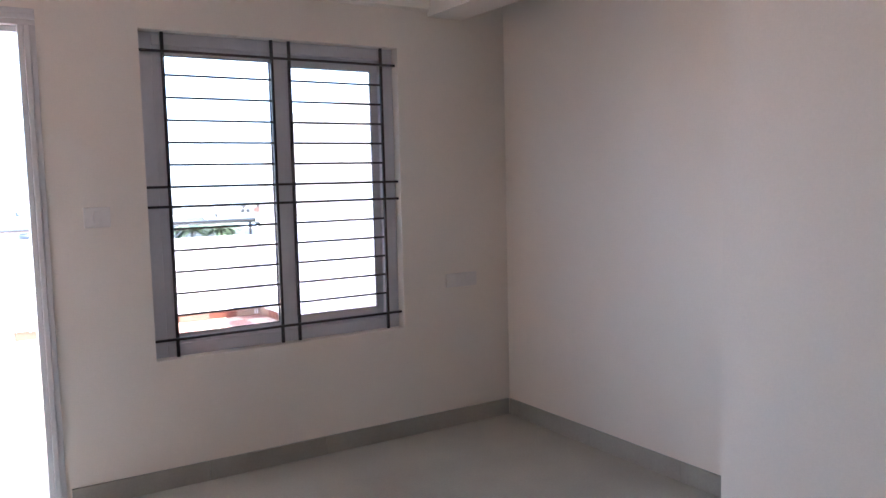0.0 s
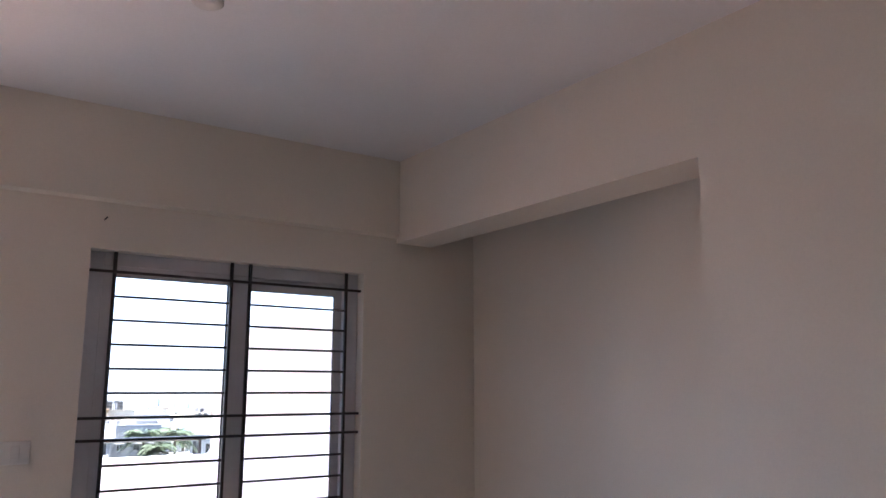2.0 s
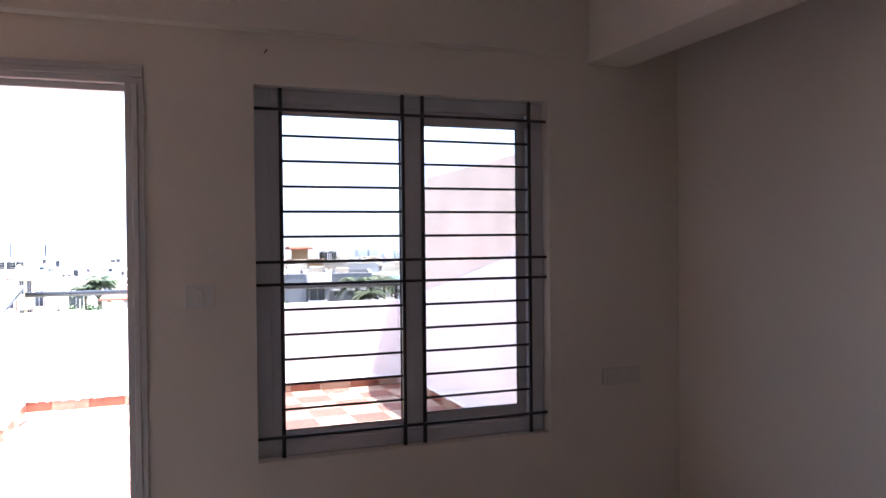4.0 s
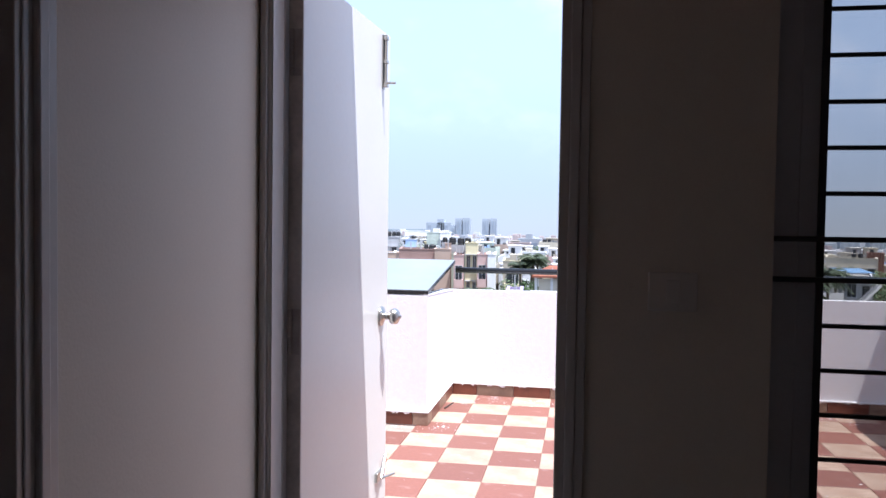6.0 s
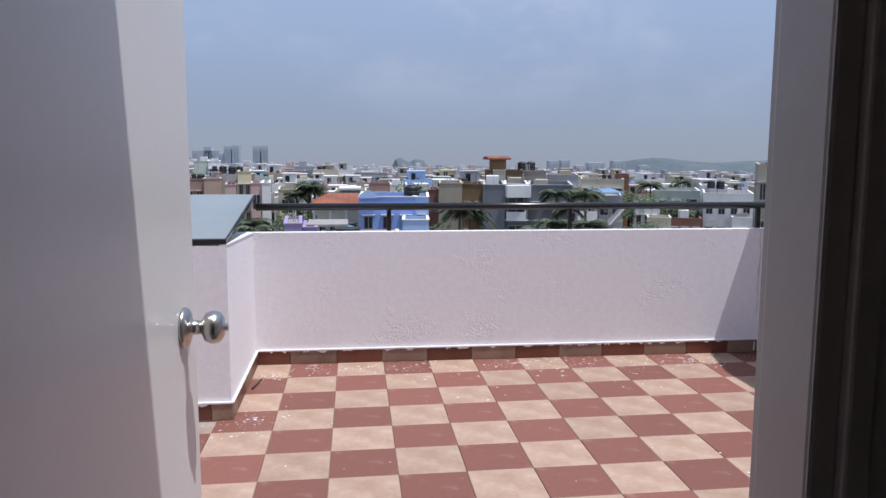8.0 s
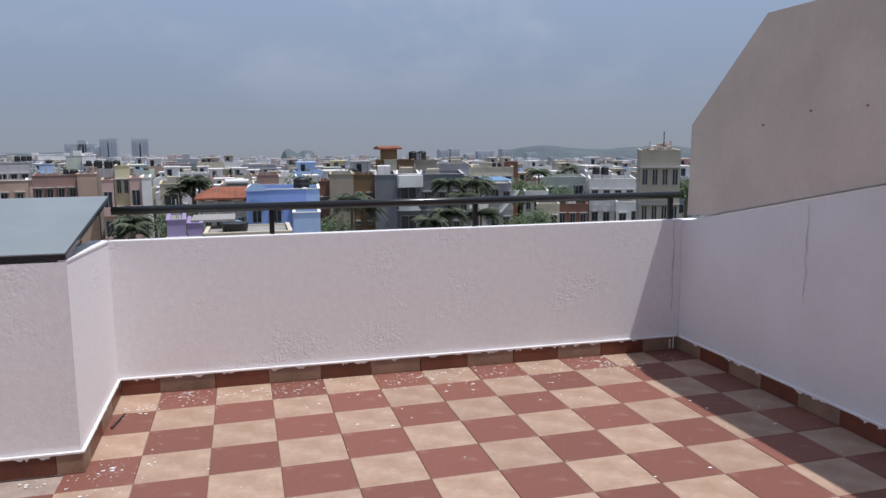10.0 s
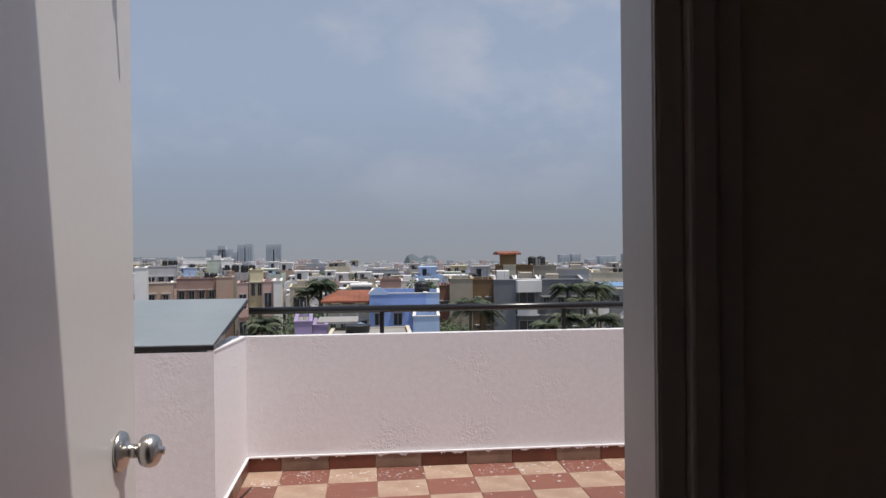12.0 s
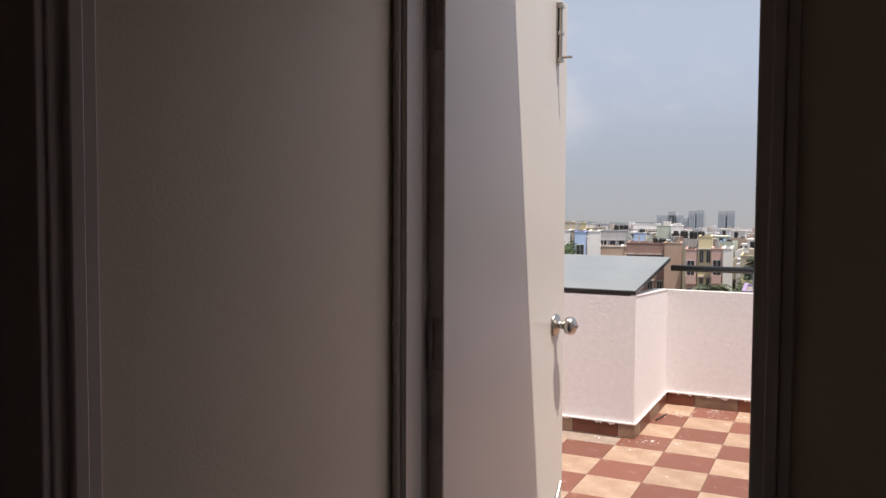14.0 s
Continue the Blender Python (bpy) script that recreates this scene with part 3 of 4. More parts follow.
# dried paint flakes on the tiles, one twig
flakes = thing("paint_flakes", "dried white paint flakes on the tiles", "paint flakes", kind="stuff")
rf = random.Random(9)
verts, faces = [], []
clusters = [(rf.uniform(XC + 0.1, XR - 0.3), -abs(rf.gauss(0.08, 0.16)) - 0.03) for k in range(26)]
for k in range(1150):
    if k < 520:
        cx, cy = rf.choice(clusters)
        x, y = rf.gauss(cx, 0.09), rf.gauss(cy, 0.05)
    elif k < 860:
        x, y = rf.uniform(XC + 0.02, XR - 0.05), -abs(rf.gauss(0.0, 0.22)) - 0.02
    elif k < 980:
        x, y = rf.gauss(XC + 0.02, 0.15), rf.gauss(YB - 0.05, 0.12)
        if y > YB - 0.02 and x < XC + 0.02:
            continue
    else:
        x, y = rf.uniform(XC, XR - 0.05), rf.uniform(-3.8, -0.3)
    if y < -4.2 or x < XT or y > -0.015 or x > XR - 0.02 or (x < XC + 0.015 and y > YB):
        continue
    r = rf.choice((0.0014, 0.0018, 0.0022, 0.003, 0.0038, 0.0062)) * rf.uniform(0.7, 1.3)
    n, base, a0 = rf.randint(5, 7), len(verts), rf.uniform(0, 6)
    for q in range(n):
        a, rr = a0 + 2 * math.pi * q / n, r * rf.uniform(0.6, 1.3)
        verts.append((x + rr * math.cos(a) * 1.4, y + rr * math.sin(a), 0.0028))
    faces.append(tuple(range(base, base + n)))
me = bpy.data.meshes.new("flakes")
me.from_pydata(verts, [], faces)
me.materials.append(M_BRIGHT)
fl = new("flakes", me)
fl.parent = flakes
twig = thing("twig", "dark dry twig lying on a red tile", "twig")
bm = bmesh.new()
add_rod(bm, (-0.185, -0.54, 0.006), (-0.165, -0.43, 0.008), 0.006, 8, 0.005)
add_rod(bm, (-0.165, -0.43, 0.008), (-0.150, -0.335, 0.006), 0.005, 8, 0.003)
part("stem", bm, M_TWIG, twig)

# damp streaks on the terrace walls
M_STAIN = mat("damp_streak", (0.67, 0.65, 0.66), 0.8, vary=0.12, scale=9, fine=60)


def streak(points, x=None, y=None, name="stain"):
    """A thin run of damp down a wall: (place along the wall, height, half width)."""
    bms = bmesh.new()
    left, right = [], []
    for u, z, hw in points:
        for side, sg in ((left, -1), (right, 1)):
            side.append(bms.verts.new((x, u + sg * hw, z) if y is None else (u + sg * hw, y, z)))
    for k in range(len(points) - 1):
        bms.faces.new((left[k], right[k], right[k + 1], left[k + 1]))
    return tagged(part(name, bms, M_STAIN), "thin grey damp streak on the white wall", "stain", kind="structure")


for seed, (u, z0, ln) in enumerate(((-1.17, 1.06, 0.52), (-2.3, 1.28, 0.5))):
    rs = random.Random(seed)
    streak([(u + rs.uniform(-0.012, 0.012), z0 - ln * k / 9, 0.001 + 0.007 * math.sin(math.pi * (k + 0.3) / 9.6) * rs.uniform(0.5, 1.2)) for k in range(10)], x=XR - 0.0012)
rs = random.Random(8)
streak([(XR - 0.055 + rs.uniform(-0.006, 0.006), 0.862 - 0.05 * k, 0.001 + 0.006 * math.sin(math.pi * (k + 0.3) / 13) * rs.uniform(0.5, 1.2)) for k in range(13)], y=-0.0012)
# a run of paint down the skirting corner
for u, z1 in ((XR - 0.045, 0.09), (XR - 0.07, 0.075)):
    tagged(part("paint_run", box((u - 0.004, -0.0135, 0.012), (u + 0.004, -0.0118, z1), 0.0006), M_BRIGHT), "white paint run over the skirting tile", "paint run", kind="structure")

# smears of wall paint that run down over the skirting tops
rm = random.Random(31)
verts, faces = [], []


def smear_run(u0, u1, put):
    u = u0
    while u < u1:
        n, w = rm.randint(4, 8), rm.uniform(0.02, 0.09)
        if u + w < u1 and rm.random() < 0.6:
            k = len(verts)
            for q in range(n + 1):
                d = 0 if q in (0, n) else rm.uniform(0.002, 0.016)
                verts.extend([put(u + w * q / n, 0.0895), put(u + w * q / n, 0.0885 - d)])
            faces.extend([(k + 2 * q, k + 2 * q + 1, k + 2 * q + 3, k + 2 * q + 2) for q in range(n)])
        u += w + rm.uniform(0.0, 0.07)


smear_run(XC + 0.02, XR - 0.02, lambda u, z: (u, -0.0122, z))
smear_run(WO + 0.02, -0.02, lambda u, z: (XR - 0.0122, u, z))
smear_run(YB, -0.02, lambda u, z: (XC + 0.0122, u, z))
smear_run(XT + 0.02, XC, lambda u, z: (u, YB - 0.0122, z))
me = bpy.data.meshes.new("smears")
me.from_pydata(verts, [], faces)
me.materials.append(M_BRIGHT)
smears = new("paint_smear", me)
smears.parent = terrace_skirt
tagged(smears, "white paint smears over the tile tops", kind="stuff")

# ---- the town ----
def ground_z(y):
    return -13.0 - 0.026 * max(y, 0)


M_EARTH = mat("dusty_ground", (0.22, 0.19, 0.15), 0.95, vary=0.2, scale=0.05, fine=0.6, second=(0.12, 0.14, 0.08), mix=0.5)
bm = bmesh.new()
g0 = [bm.verts.new((sx * 4500, y, ground_z(y))) for y in (-400, 0, 4400) for sx in (-1, 1)]
bm.faces.new((g0[0], g0[1], g0[3], g0[2])), bm.faces.new((g0[2], g0[3], g0[5], g0[4]))
tagged(part("ground", bm, M_EARTH), "dusty ground sloping gently away under the town", "ground", kind="structure")
tagged(part("own_building", box((-1.88, -14, -13.05), (3.38, 0.11, -0.302)), M_WHITE), "white lower storeys under the terrace", "building", kind="structure")

# The last five colours have distance haze mixed into them.
PAL = {"white": (0.80, 0.78, 0.77), "cream": (0.64, 0.57, 0.45), "peach": (0.48, 0.355, 0.29), "brick": (0.34, 0.225, 0.20), "grey": (0.20, 0.205, 0.225), "lgrey": (0.48, 0.475, 0.49),
       "blue": (0.30, 0.42, 0.80), "lblue": (0.46, 0.60, 0.86), "olive": (0.42, 0.36, 0.28), "brown": (0.23, 0.15, 0.085), "purple": (0.34, 0.27, 0.45), "pink": (0.58, 0.40, 0.37), "yellow": (0.64, 0.57, 0.38), "tan": (0.45, 0.40, 0.33), "lgreen": (0.50, 0.54, 0.47),
       "teal": (0.30, 0.50, 0.52), "rust": (0.24, 0.125, 0.095), "haze_white": (0.64, 0.63, 0.65), "haze_grey": (0.37, 0.38, 0.41), "haze_cream": (0.48, 0.45, 0.42), "haze_blue": (0.27, 0.30, 0.36), "haze_pink": (0.50, 0.40, 0.385)}


def plaster(name, c):
    """Painted render with rain streaks down the wall, blotches and a fine grain."""
    m = bpy.data.materials.new(name)
    m.use_nodes = True
    n, l = m.node_tree.nodes, m.node_tree.links
    b = n["Principled BSDF"]
    co = n.new("ShaderNodeTexCoord")
    mp = n.new("ShaderNodeMapping"); mp.inputs["Scale"].default_value = (0.9, 0.9, 0.14)
    streak_n = n.new("ShaderNodeTexNoise"); streak_n.inputs["Scale"].default_value = 1.0; streak_n.inputs["Detail"].default_value = 6
    blot = n.new("ShaderNodeTexNoise"); blot.inputs["Scale"].default_value = 0.45; blot.inputs["Detail"].default_value = 5
    l.new(co.outputs["Object"], mp.inputs["Vector"]); l.new(mp.outputs[0], streak_n.inputs["Vector"]); l.new(co.outputs["Object"], blot.inputs["Vector"])
    col = None
    for tex, lo, hi, amount, tint in ((streak_n, 0.52, 0.80, 0.5, 0.62), (blot, 0.45, 0.72, 0.6, 0.78)):
        r = n.new("ShaderNodeMapRange"); r.inputs["From Min"].default_value, r.inputs["From Max"].default_value, r.inputs["To Max"].default_value = lo, hi, amount
        l.new(tex.outputs["Fac"], r.inputs["Value"])
        x = n.new("ShaderNodeMix"); x.data_type = "RGBA"
        x.inputs["A"].default_value = (*c, 1)
        x.inputs["B"].default_value = (*[v * tint for v in c], 1)
        if col:
            l.new(col, x.inputs["A"])
        l.new(r.outputs[0], x.inputs["Factor"])
        col = x.outputs["Result"]
    l.new(col, b.inputs["Base Color"])
    b.inputs["Roughness"].default_value = 0.88
    b.inputs["Specular IOR Level"].default_value = 0.25
    return m


PM = {k: plaster("plaster_" + k, c) for k, c in PAL.items()}
# Dark glass; also the dark sheets that stand for shaded balcony recesses.
M_GLASS_RECESS = mat("dark_glass_and_recess", (0.035, 0.04, 0.05), 0.2, vary=0.2, scale=0.5, fine=3, rnd=0.3)
M_TANK = mat("black_plastic_tank", (0.02, 0.02, 0.022), 0.5, vary=0.1)
M_TILE_O = mat("orange_roof_tile", (0.30, 0.10, 0.055), 0.8, vary=0.18, scale=0.8, fine=6)
M_TIN = mat("blue_tin_roof", (0.24, 0.40, 0.62), 0.5, vary=0.1, scale=0.6, fine=5)
M_ROOF = mat("weathered_flat_roof", (0.34, 0.32, 0.30), 0.9, vary=0.15, scale=0.3, fine=2)
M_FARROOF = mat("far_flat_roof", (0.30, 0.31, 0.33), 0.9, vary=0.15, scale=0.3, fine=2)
win_mesh = {}


def pane_mesh(w, h):
    key = (round(w, 2), round(h, 2))
    if key not in win_mesh:
        win_mesh[key] = mesh_of("window", box((-w / 2, -0.02, -h / 2), (w / 2, 0.12, h / 2)), M_GLASS_RECESS)
    return win_mesh[key]


def casing_mesh(w, h):
    """The raised surround of a window, a mullion and a transom."""
    key = ("casing", round(w, 2), round(h, 2))
    if key not in win_mesh:
        b = bmesh.new()
        for lo, hi in (((-w / 2 - 0.05, -h / 2 - 0.05), (-w / 2, h / 2 + 0.05)), ((w / 2, -h / 2 - 0.05), (w / 2 + 0.05, h / 2 + 0.05)), ((-w / 2, -h / 2 - 0.05), (w / 2, -h / 2)), ((-w / 2, h / 2), (w / 2, h / 2 + 0.05)), ((-0.02, -h / 2), (0.02, h / 2))):
            add_box(b, (lo[0], -0.07, lo[1]), (hi[0], 0.02, hi[1]))
        win_mesh[key] = mesh_of("casing", b, PM["lgrey"])
    return win_mesh[key]


def ledge_mesh(w):
    key = ("ledge", round(w, 2))
    if key not in win_mesh:
        win_mesh[key] = mesh_of("sunshade", box((-w / 2, -0.45, -0.04), (w / 2, 0.05, 0.04)), PM["lgrey"])
    return win_mesh[key]


def add_window(ob, x, y, z, w, h, turn=0.0, ledge=True, casing=True):
    q = new("window", pane_mesh(w, h)); q.parent = ob; q.location = (x, y, z); q.rotation_euler = (0, 0, turn)
    if casing:
        c = new("casing", casing_mesh(w, h)); c.parent = q
    if ledge:
        s = new("sunshade", ledge_mesh(w + 0.4)); s.parent = ob; s.location = (x, y, z + h / 2 + 0.16); s.rotation_euler = (0, 0, turn)


plots = []


def house(name, label, x0, x1, y, depth, top, color, cols=0, storey=3.1, parapet=0.8, trim="", balconies=(), blank=False, turn=None, clutter=True, win=(1.0, 1.2)):
    """A flat-roofed house with its front at y: walls with storey bands, roof, parapet with coping, cased windows under sunshades on the front and the sides, balconies, pipes and posts on the roof."""
    base = ground_z(y + depth)
    r = random.Random(name + str(x0))
    plots.append((x0 - 0.3, x1 + 0.3, y - 1, y + depth + 0.5))
    ob = thing(name, label, "building", at=((x0 + x1) / 2, y, base))
    street = math.degrees(math.atan2((x0 + x1) / 2, y)) * -0.85 if turn is None else turn
    ob.rotation_euler = (0, 0, radians(street))
    w, h = x1 - x0, top - base
    part("wall", box((-w / 2, 0, 0), (w / 2, depth, h - parapet)), PM[color], ob)
    bmp = bmesh.new()
    for a, b in (((-w / 2, 0), (w / 2, 0.15)), ((-w / 2, depth - 0.15), (w / 2, depth)), ((-w / 2, 0.15), (-w / 2 + 0.15, depth - 0.15)), ((w / 2 - 0.15, 0.15), (w / 2, depth - 0.15))):
        add_box(bmp, (*a, h - parapet), (*b, h))
    part("roof_parapet", bmp, PM[color], ob)
    part("roof", box((-w / 2 + 0.15, 0.15, h - parapet - 0.01), (w / 2 - 0.15, depth - 0.15, h - parapet + 0.03)), M_ROOF, ob)
    bmc = bmesh.new()
    for a, b in (((-w / 2 - 0.05, -0.05), (w / 2 + 0.05, 0.20)), ((-w / 2 - 0.05, 0.2), (-w / 2 + 0.2, depth)), ((w / 2 - 0.2, 0.2), (w / 2 + 0.05, depth))):
        add_box(bmc, (*a, h), (*b, h + 0.07))
    part("coping", bmc, PM[trim or color], ob)
    n = cols or max(1, int(w / 2.6))
    floors = 0 if blank else min(4, int((h - parapet) / storey))
    for f in range(floors):
        z = h - parapet - 0.45 * storey - f * storey
        part("storey_band", box((-w / 2 - 0.06, -0.06, z - 0.52 * storey), (w / 2 + 0.06, 0.02, z - 0.52 * storey + 0.16)), PM[trim or color], ob)
        for c in range(n):
            x = -w / 2 + w * (c + 0.5) / n
            if c in balconies:
                bw = w / n * 0.82
                bb = bmesh.new()
                add_box(bb, (x - bw / 2, -1.0, z - 1.55), (x + bw / 2, 0.02, z - 1.42))
                add_box(bb, (x - bw / 2, -1.0, z - 1.42), (x + bw / 2, -0.9, z - 0.6))
                for sx in (-1, 1):
                    add_box(bb, (x + sx * (bw / 2 - 0.05) - 0.05, -0.9, z - 1.42), (x + sx * (bw / 2 - 0.05) + 0.05, 0.02, z - 0.6))
                part("balcony", bb, PM[trim or color], ob)
                # A dark sheet on the solid wall stands for the balcony's shaded recess.
                add_window(ob, x, 0, z - 0.1, bw * 0.78, 2.1, ledge=False)
                continue
            add_window(ob, x, 0, z, min(win[0], w / n * 0.5), win[1])
        m = max(1, int(depth / 4))
        for side in (-1, 1):
            for c in range(m):
                add_window(ob, side * w / 2, depth * (c + 0.5) / m, z, 1.0, 1.2, side * math.pi / 2, ledge=False, casing=False)
    if clutter:
        z = h - parapet + 0.03
        for k in range(r.randint(2, 4)):
            px, py = r.uniform(-w * 0.4, w * 0.4), r.uniform(0.6, depth * 0.6)
            part("roof_post", rod((px, py, z), (px, py, z + parapet + r.uniform(0.4, 1.1)), r.uniform(0.03, 0.06), 6), PM["lgrey"], ob)
        if r.random() < 0.6 and w > 2:
            px = r.uniform(-w * 0.25, w * 0.25)
            part("roof_hut", box((px - 0.7, depth * 0.5, z), (px + 0.7, depth * 0.8, z + parapet + r.uniform(0.3, 0.9))), PM[r.choice(["white", "cream", "tan", color])], ob)
    return ob


def tank(x, y, top, r=0.45, h=0.95):
    """A ribbed barrel on a low block stand; top is the height of its lid."""
    z = top - h
    t = thing("water_tank", "black plastic water tank on a flat roof", "water tank", group="roof tanks", at=(x, y, z))
    part("barrel", lathe([(r * 0.96, 0), (r, 0.04), (r, h * 0.28), (r * 0.95, h * 0.3), (r, h * 0.32), (r, h * 0.6), (r * 0.95, h * 0.62), (r, h * 0.64), (r, h * 0.84), (r * 0.75, h * 0.94), (r * 0.4, h * 0.96)], 16), M_TANK, t)
    part("lid", lathe([(r * 0.42, h * 0.95), (r * 0.42, h * 0.985), (r * 0.3, h)], 12), M_TANK, t)
    part("stand", box((-r * 1.1, -r * 1.1, -1.0), (r * 1.1, r * 1.1, -0.002)), PM["lgrey"], t)


def gable_roof(ob_name, label, x0, x1, y0, y1, z, rise, posts=True, hip=0.0):
    """A tiled roof with its ridge along x; hip draws the ridge in from both ends."""
    ob = thing(ob_name, label, "roof")
    b = bmesh.new()
    ym = (y0 + y1) / 2
    e = [b.verts.new(p) for p in ((x0 - 0.4, y0 - 0.5, z), (x1 + 0.4, y0 - 0.5, z), (x1 + 0.4, y1 + 0.5, z), (x0 - 0.4, y1 + 0.5, z))]
    lo = [b.verts.new((v.co.x, v.co.y, z - 0.18)) for v in e]
    rd = [b.verts.new((x0 - 0.4 + hip, ym, z + rise)), b.verts.new((x1 + 0.4 - hip, ym, z + rise))]
    for fc in ((e[0], e[1], rd[1], rd[0]), (e[2], e[3], rd[0], rd[1]), (e[1], e[2], rd[1]), (e[3], e[0], rd[0]), tuple(lo[::-1])):
        b.faces.new(fc)
    for k in range(4):
        b.faces.new((lo[k], lo[(k + 1) % 4], e[(k + 1) % 4], e[k]))
    bmesh.ops.recalc_face_normals(b, faces=b.faces[:])
    part("roof_covering", b, M_TILE_O, ob)
    n = max(3, int((x1 - x0) / 0.45))
    for k in range(n + 1):
        u = k / n
        xe = x0 - 0.35 + (x1 - x0 + 0.7) * u
        xr = min(max(xe, x0 - 0.4 + hip), x1 + 0.4 - hip)
        part("tile_rib", rod((xe, y0 - 0.5, z + 0.02), (xr, ym, z + rise + 0.005), 0.022, 5), M_TILE_O, ob)
    for k in range(5 if posts else 0):
        px = x0 + (x1 - x0) * k / 4
        for yy in (y0, y1 - 0.3):
            part("post", box((px - 0.12, yy, z - 1.5), (px + 0.12, yy + 0.25, z - 0.19)), PM["white"], ob)


# near houses
house("white_house", "white rendered house with small windows", -25.05, -22.96, 70, 8, -0.33, "white", cols=2)
house("tan_roof_house", "tan rendered house with a wide roof slab", -27.3, -24.5, 76, 8, 0.46, "tan", cols=2, parapet=0.3)
house("yellow_roof_room", "pale yellow roof room on a tan house", -25.45, -24.03, 79, 4, 0.37, "yellow", cols=1, blank=True, parapet=0.3)
house("tan_house", "tan rendered house behind a blue balcony bay", -22.9, -21.6, 70.5, 8, -0.30, "tan", cols=1)
house("balcony_bay", "pale blue bay of deep balconies", -21.82, -20.75, 68, 4, -0.39, "lblue", cols=1, balconies=(0,), trim="blue")
house("white_wing", "blank white rendered side wing of a house", -20.75, -19.70, 69, 7, -0.34, "white", cols=1, blank=True)
house("flat_tan_room", "tan roof room with an overhanging slab", -22.83, -20.07, 80, 5, -2.23, "peach", cols=2, parapet=0.15, trim="white", win=(0.5, 0.6))
house("brick_red_house", "brown-red rendered house with a small red door", -21.44, -17.00, 88, 8, -2.09, "brick", cols=4, parapet=0.5, win=(0.9, 0.9))
house("peach_house", "peach rendered house with a blank side wall", -16.62, -14.70, 86, 4, -1.94, "peach", blank=True)
house("peach_stair_room", "stepped peach wall of a stair room", -16.10, -15.35, 90.4, 4, -1.36, "peach", blank=True, parapet=0.2, clutter=False)
house("grey_tank_house", "pale grey house with black roof tanks", -32.14, -28.10, 115, 10, -1.26, "lgrey", cols=3)
house("blue_white_house", "pale blue and white house with a flat roof", -28.0, -26.3, 120, 9, -1.64, "lblue", cols=2, trim="white")
house("striped_office_block", "white office block with rows of windows", -53.29, -45.79, 230, 14, -1.75, "white", cols=7)
house("pale_green_block", "pale green rendered block with a blank wall", -30.38, -27.70, 150, 10, -0.94, "lgreen", blank=True)
house("white_stair_block", "white stair block beside a pale green wall", -27.65, -25.49, 150, 10, -0.90, "white", cols=2)
house("stair_core", "grey-green stair core of the apartments", -16.06, -14.15, 95, 6, -1.61, "lgreen", blank=True)
house("cream_apartments", "cream apartment tower with paired dark windows", -12.70, -11.27, 85, 9, -1.10, "yellow", cols=2, win=(0.55, 1.35))
house("pink_wing", "pink apartment wing with deep balconies", -13.93, -12.75, 84, 7, -2.53, "pink", cols=1, balconies=(0,))
house("pink_wing", "pink apartment wing with deep balconies", -11.17, -9.97, 84, 7, -2.40, "pink", cols=1, balconies=(0,))
house("white_pier", "tall blank white end wall of the apartments", -9.89, -8.98, 83.5, 8, -2.34, "white", blank=True, clutter=False)
house("beige_apartments", "beige apartment block with long yellow balconies", -8.93, -6.50, 92, 9, -3.47, "tan", cols=1, balconies=(0,), trim="yellow")
house("far_pink_house", "pinkish far house with a white stair room", -17.26, -11.69, 190, 10, -3.78, "haze_pink", cols=4)
cren = house("crenellated_house", "white house with a crenellated parapet", -14.57, -6.82, 165, 10, -5.15, "white", cols=5)
for k in range(12):
    part("merlon", box((-3.8 + 0.66 * k, 0, -4.98 - ground_z(175) - 0.1), (-3.5 + 0.66 * k, 0.15, -4.98 - ground_z(175) + 0.25)), PM["white"], cren)
house("purple_house", "purple rendered low house with flat roof", -4.16, -3.04, 46, 6, -3.41, "purple", cols=2, win=(0.4, 0.8), parapet=0.2)
house("purple_house", "purple rendered annex with a dark doorway", -3.02, -2.10, 47, 5, -3.75, "purple", cols=1, parapet=0.2, clutter=False)
house("orange_roof_house", "cream house under an orange tiled roof terrace", -3.19, 0.72, 69.5, 7, -4.05, "cream", cols=4)
house("blue_house", "bright blue flat-roofed house with white copings", 0.73, 5.60, 62, 8, -2.63, "blue", cols=3, trim="white", win=(0.7, 1.0), clutter=False)
# The blue house's sunlit side, drawn as a separate box of paler paint.
house("blue_stair_bay", "sunlit side of the blue house in paler paint, with a dark window", 5.62, 6.78, 62.3, 7, -2.67, "lblue", cols=1, trim="white", clutter=False, win=(0.45, 1.1))
house("blue_annex", "pale blue lower annex with white copings", 4.17, 6.28, 57, 4, -4.19, "lblue", blank=True, trim="white", clutter=False)
house("small_brick_house", "orange-brown house between taller ones", 9.04, 10.21, 86, 8, -3.27, "rust", cols=2, win=(0.4, 0.6))
house("olive_house", "olive grey rendered flat-roofed house", 9.58, 12.13, 80, 9, -2.25, "olive", blank=True)
house("brown_wing", "brown rendered wing with small sunshades", 12.15, 14.57, 80.5, 8, -2.37, "brown", cols=2, win=(0.3, 0.3))
house("grey_house", "dark grey rendered three-storey house", 13.71, 15.95, 75, 11, -2.18, "grey", blank=True, trim="lgrey")
house("grey_house_bay", "grey house bay with white balconies and dark recess", 15.98, 18.45, 75.2, 10, -2.15, "grey", cols=1, balconies=(0,), trim="white")
tagged(part("balcony_canopy", box((15.95, 73.9, -3.45), (18.5, 75.19, -2.2), 0.02), PM["white"]), "white rendered canopy box over the balconies", "canopy")
house("grey_house_wing", "grey rendered wing with small windows", 18.48, 23.10, 75, 11, -2.22, "grey", cols=3, trim="lgrey", win=(0.55, 0.55))
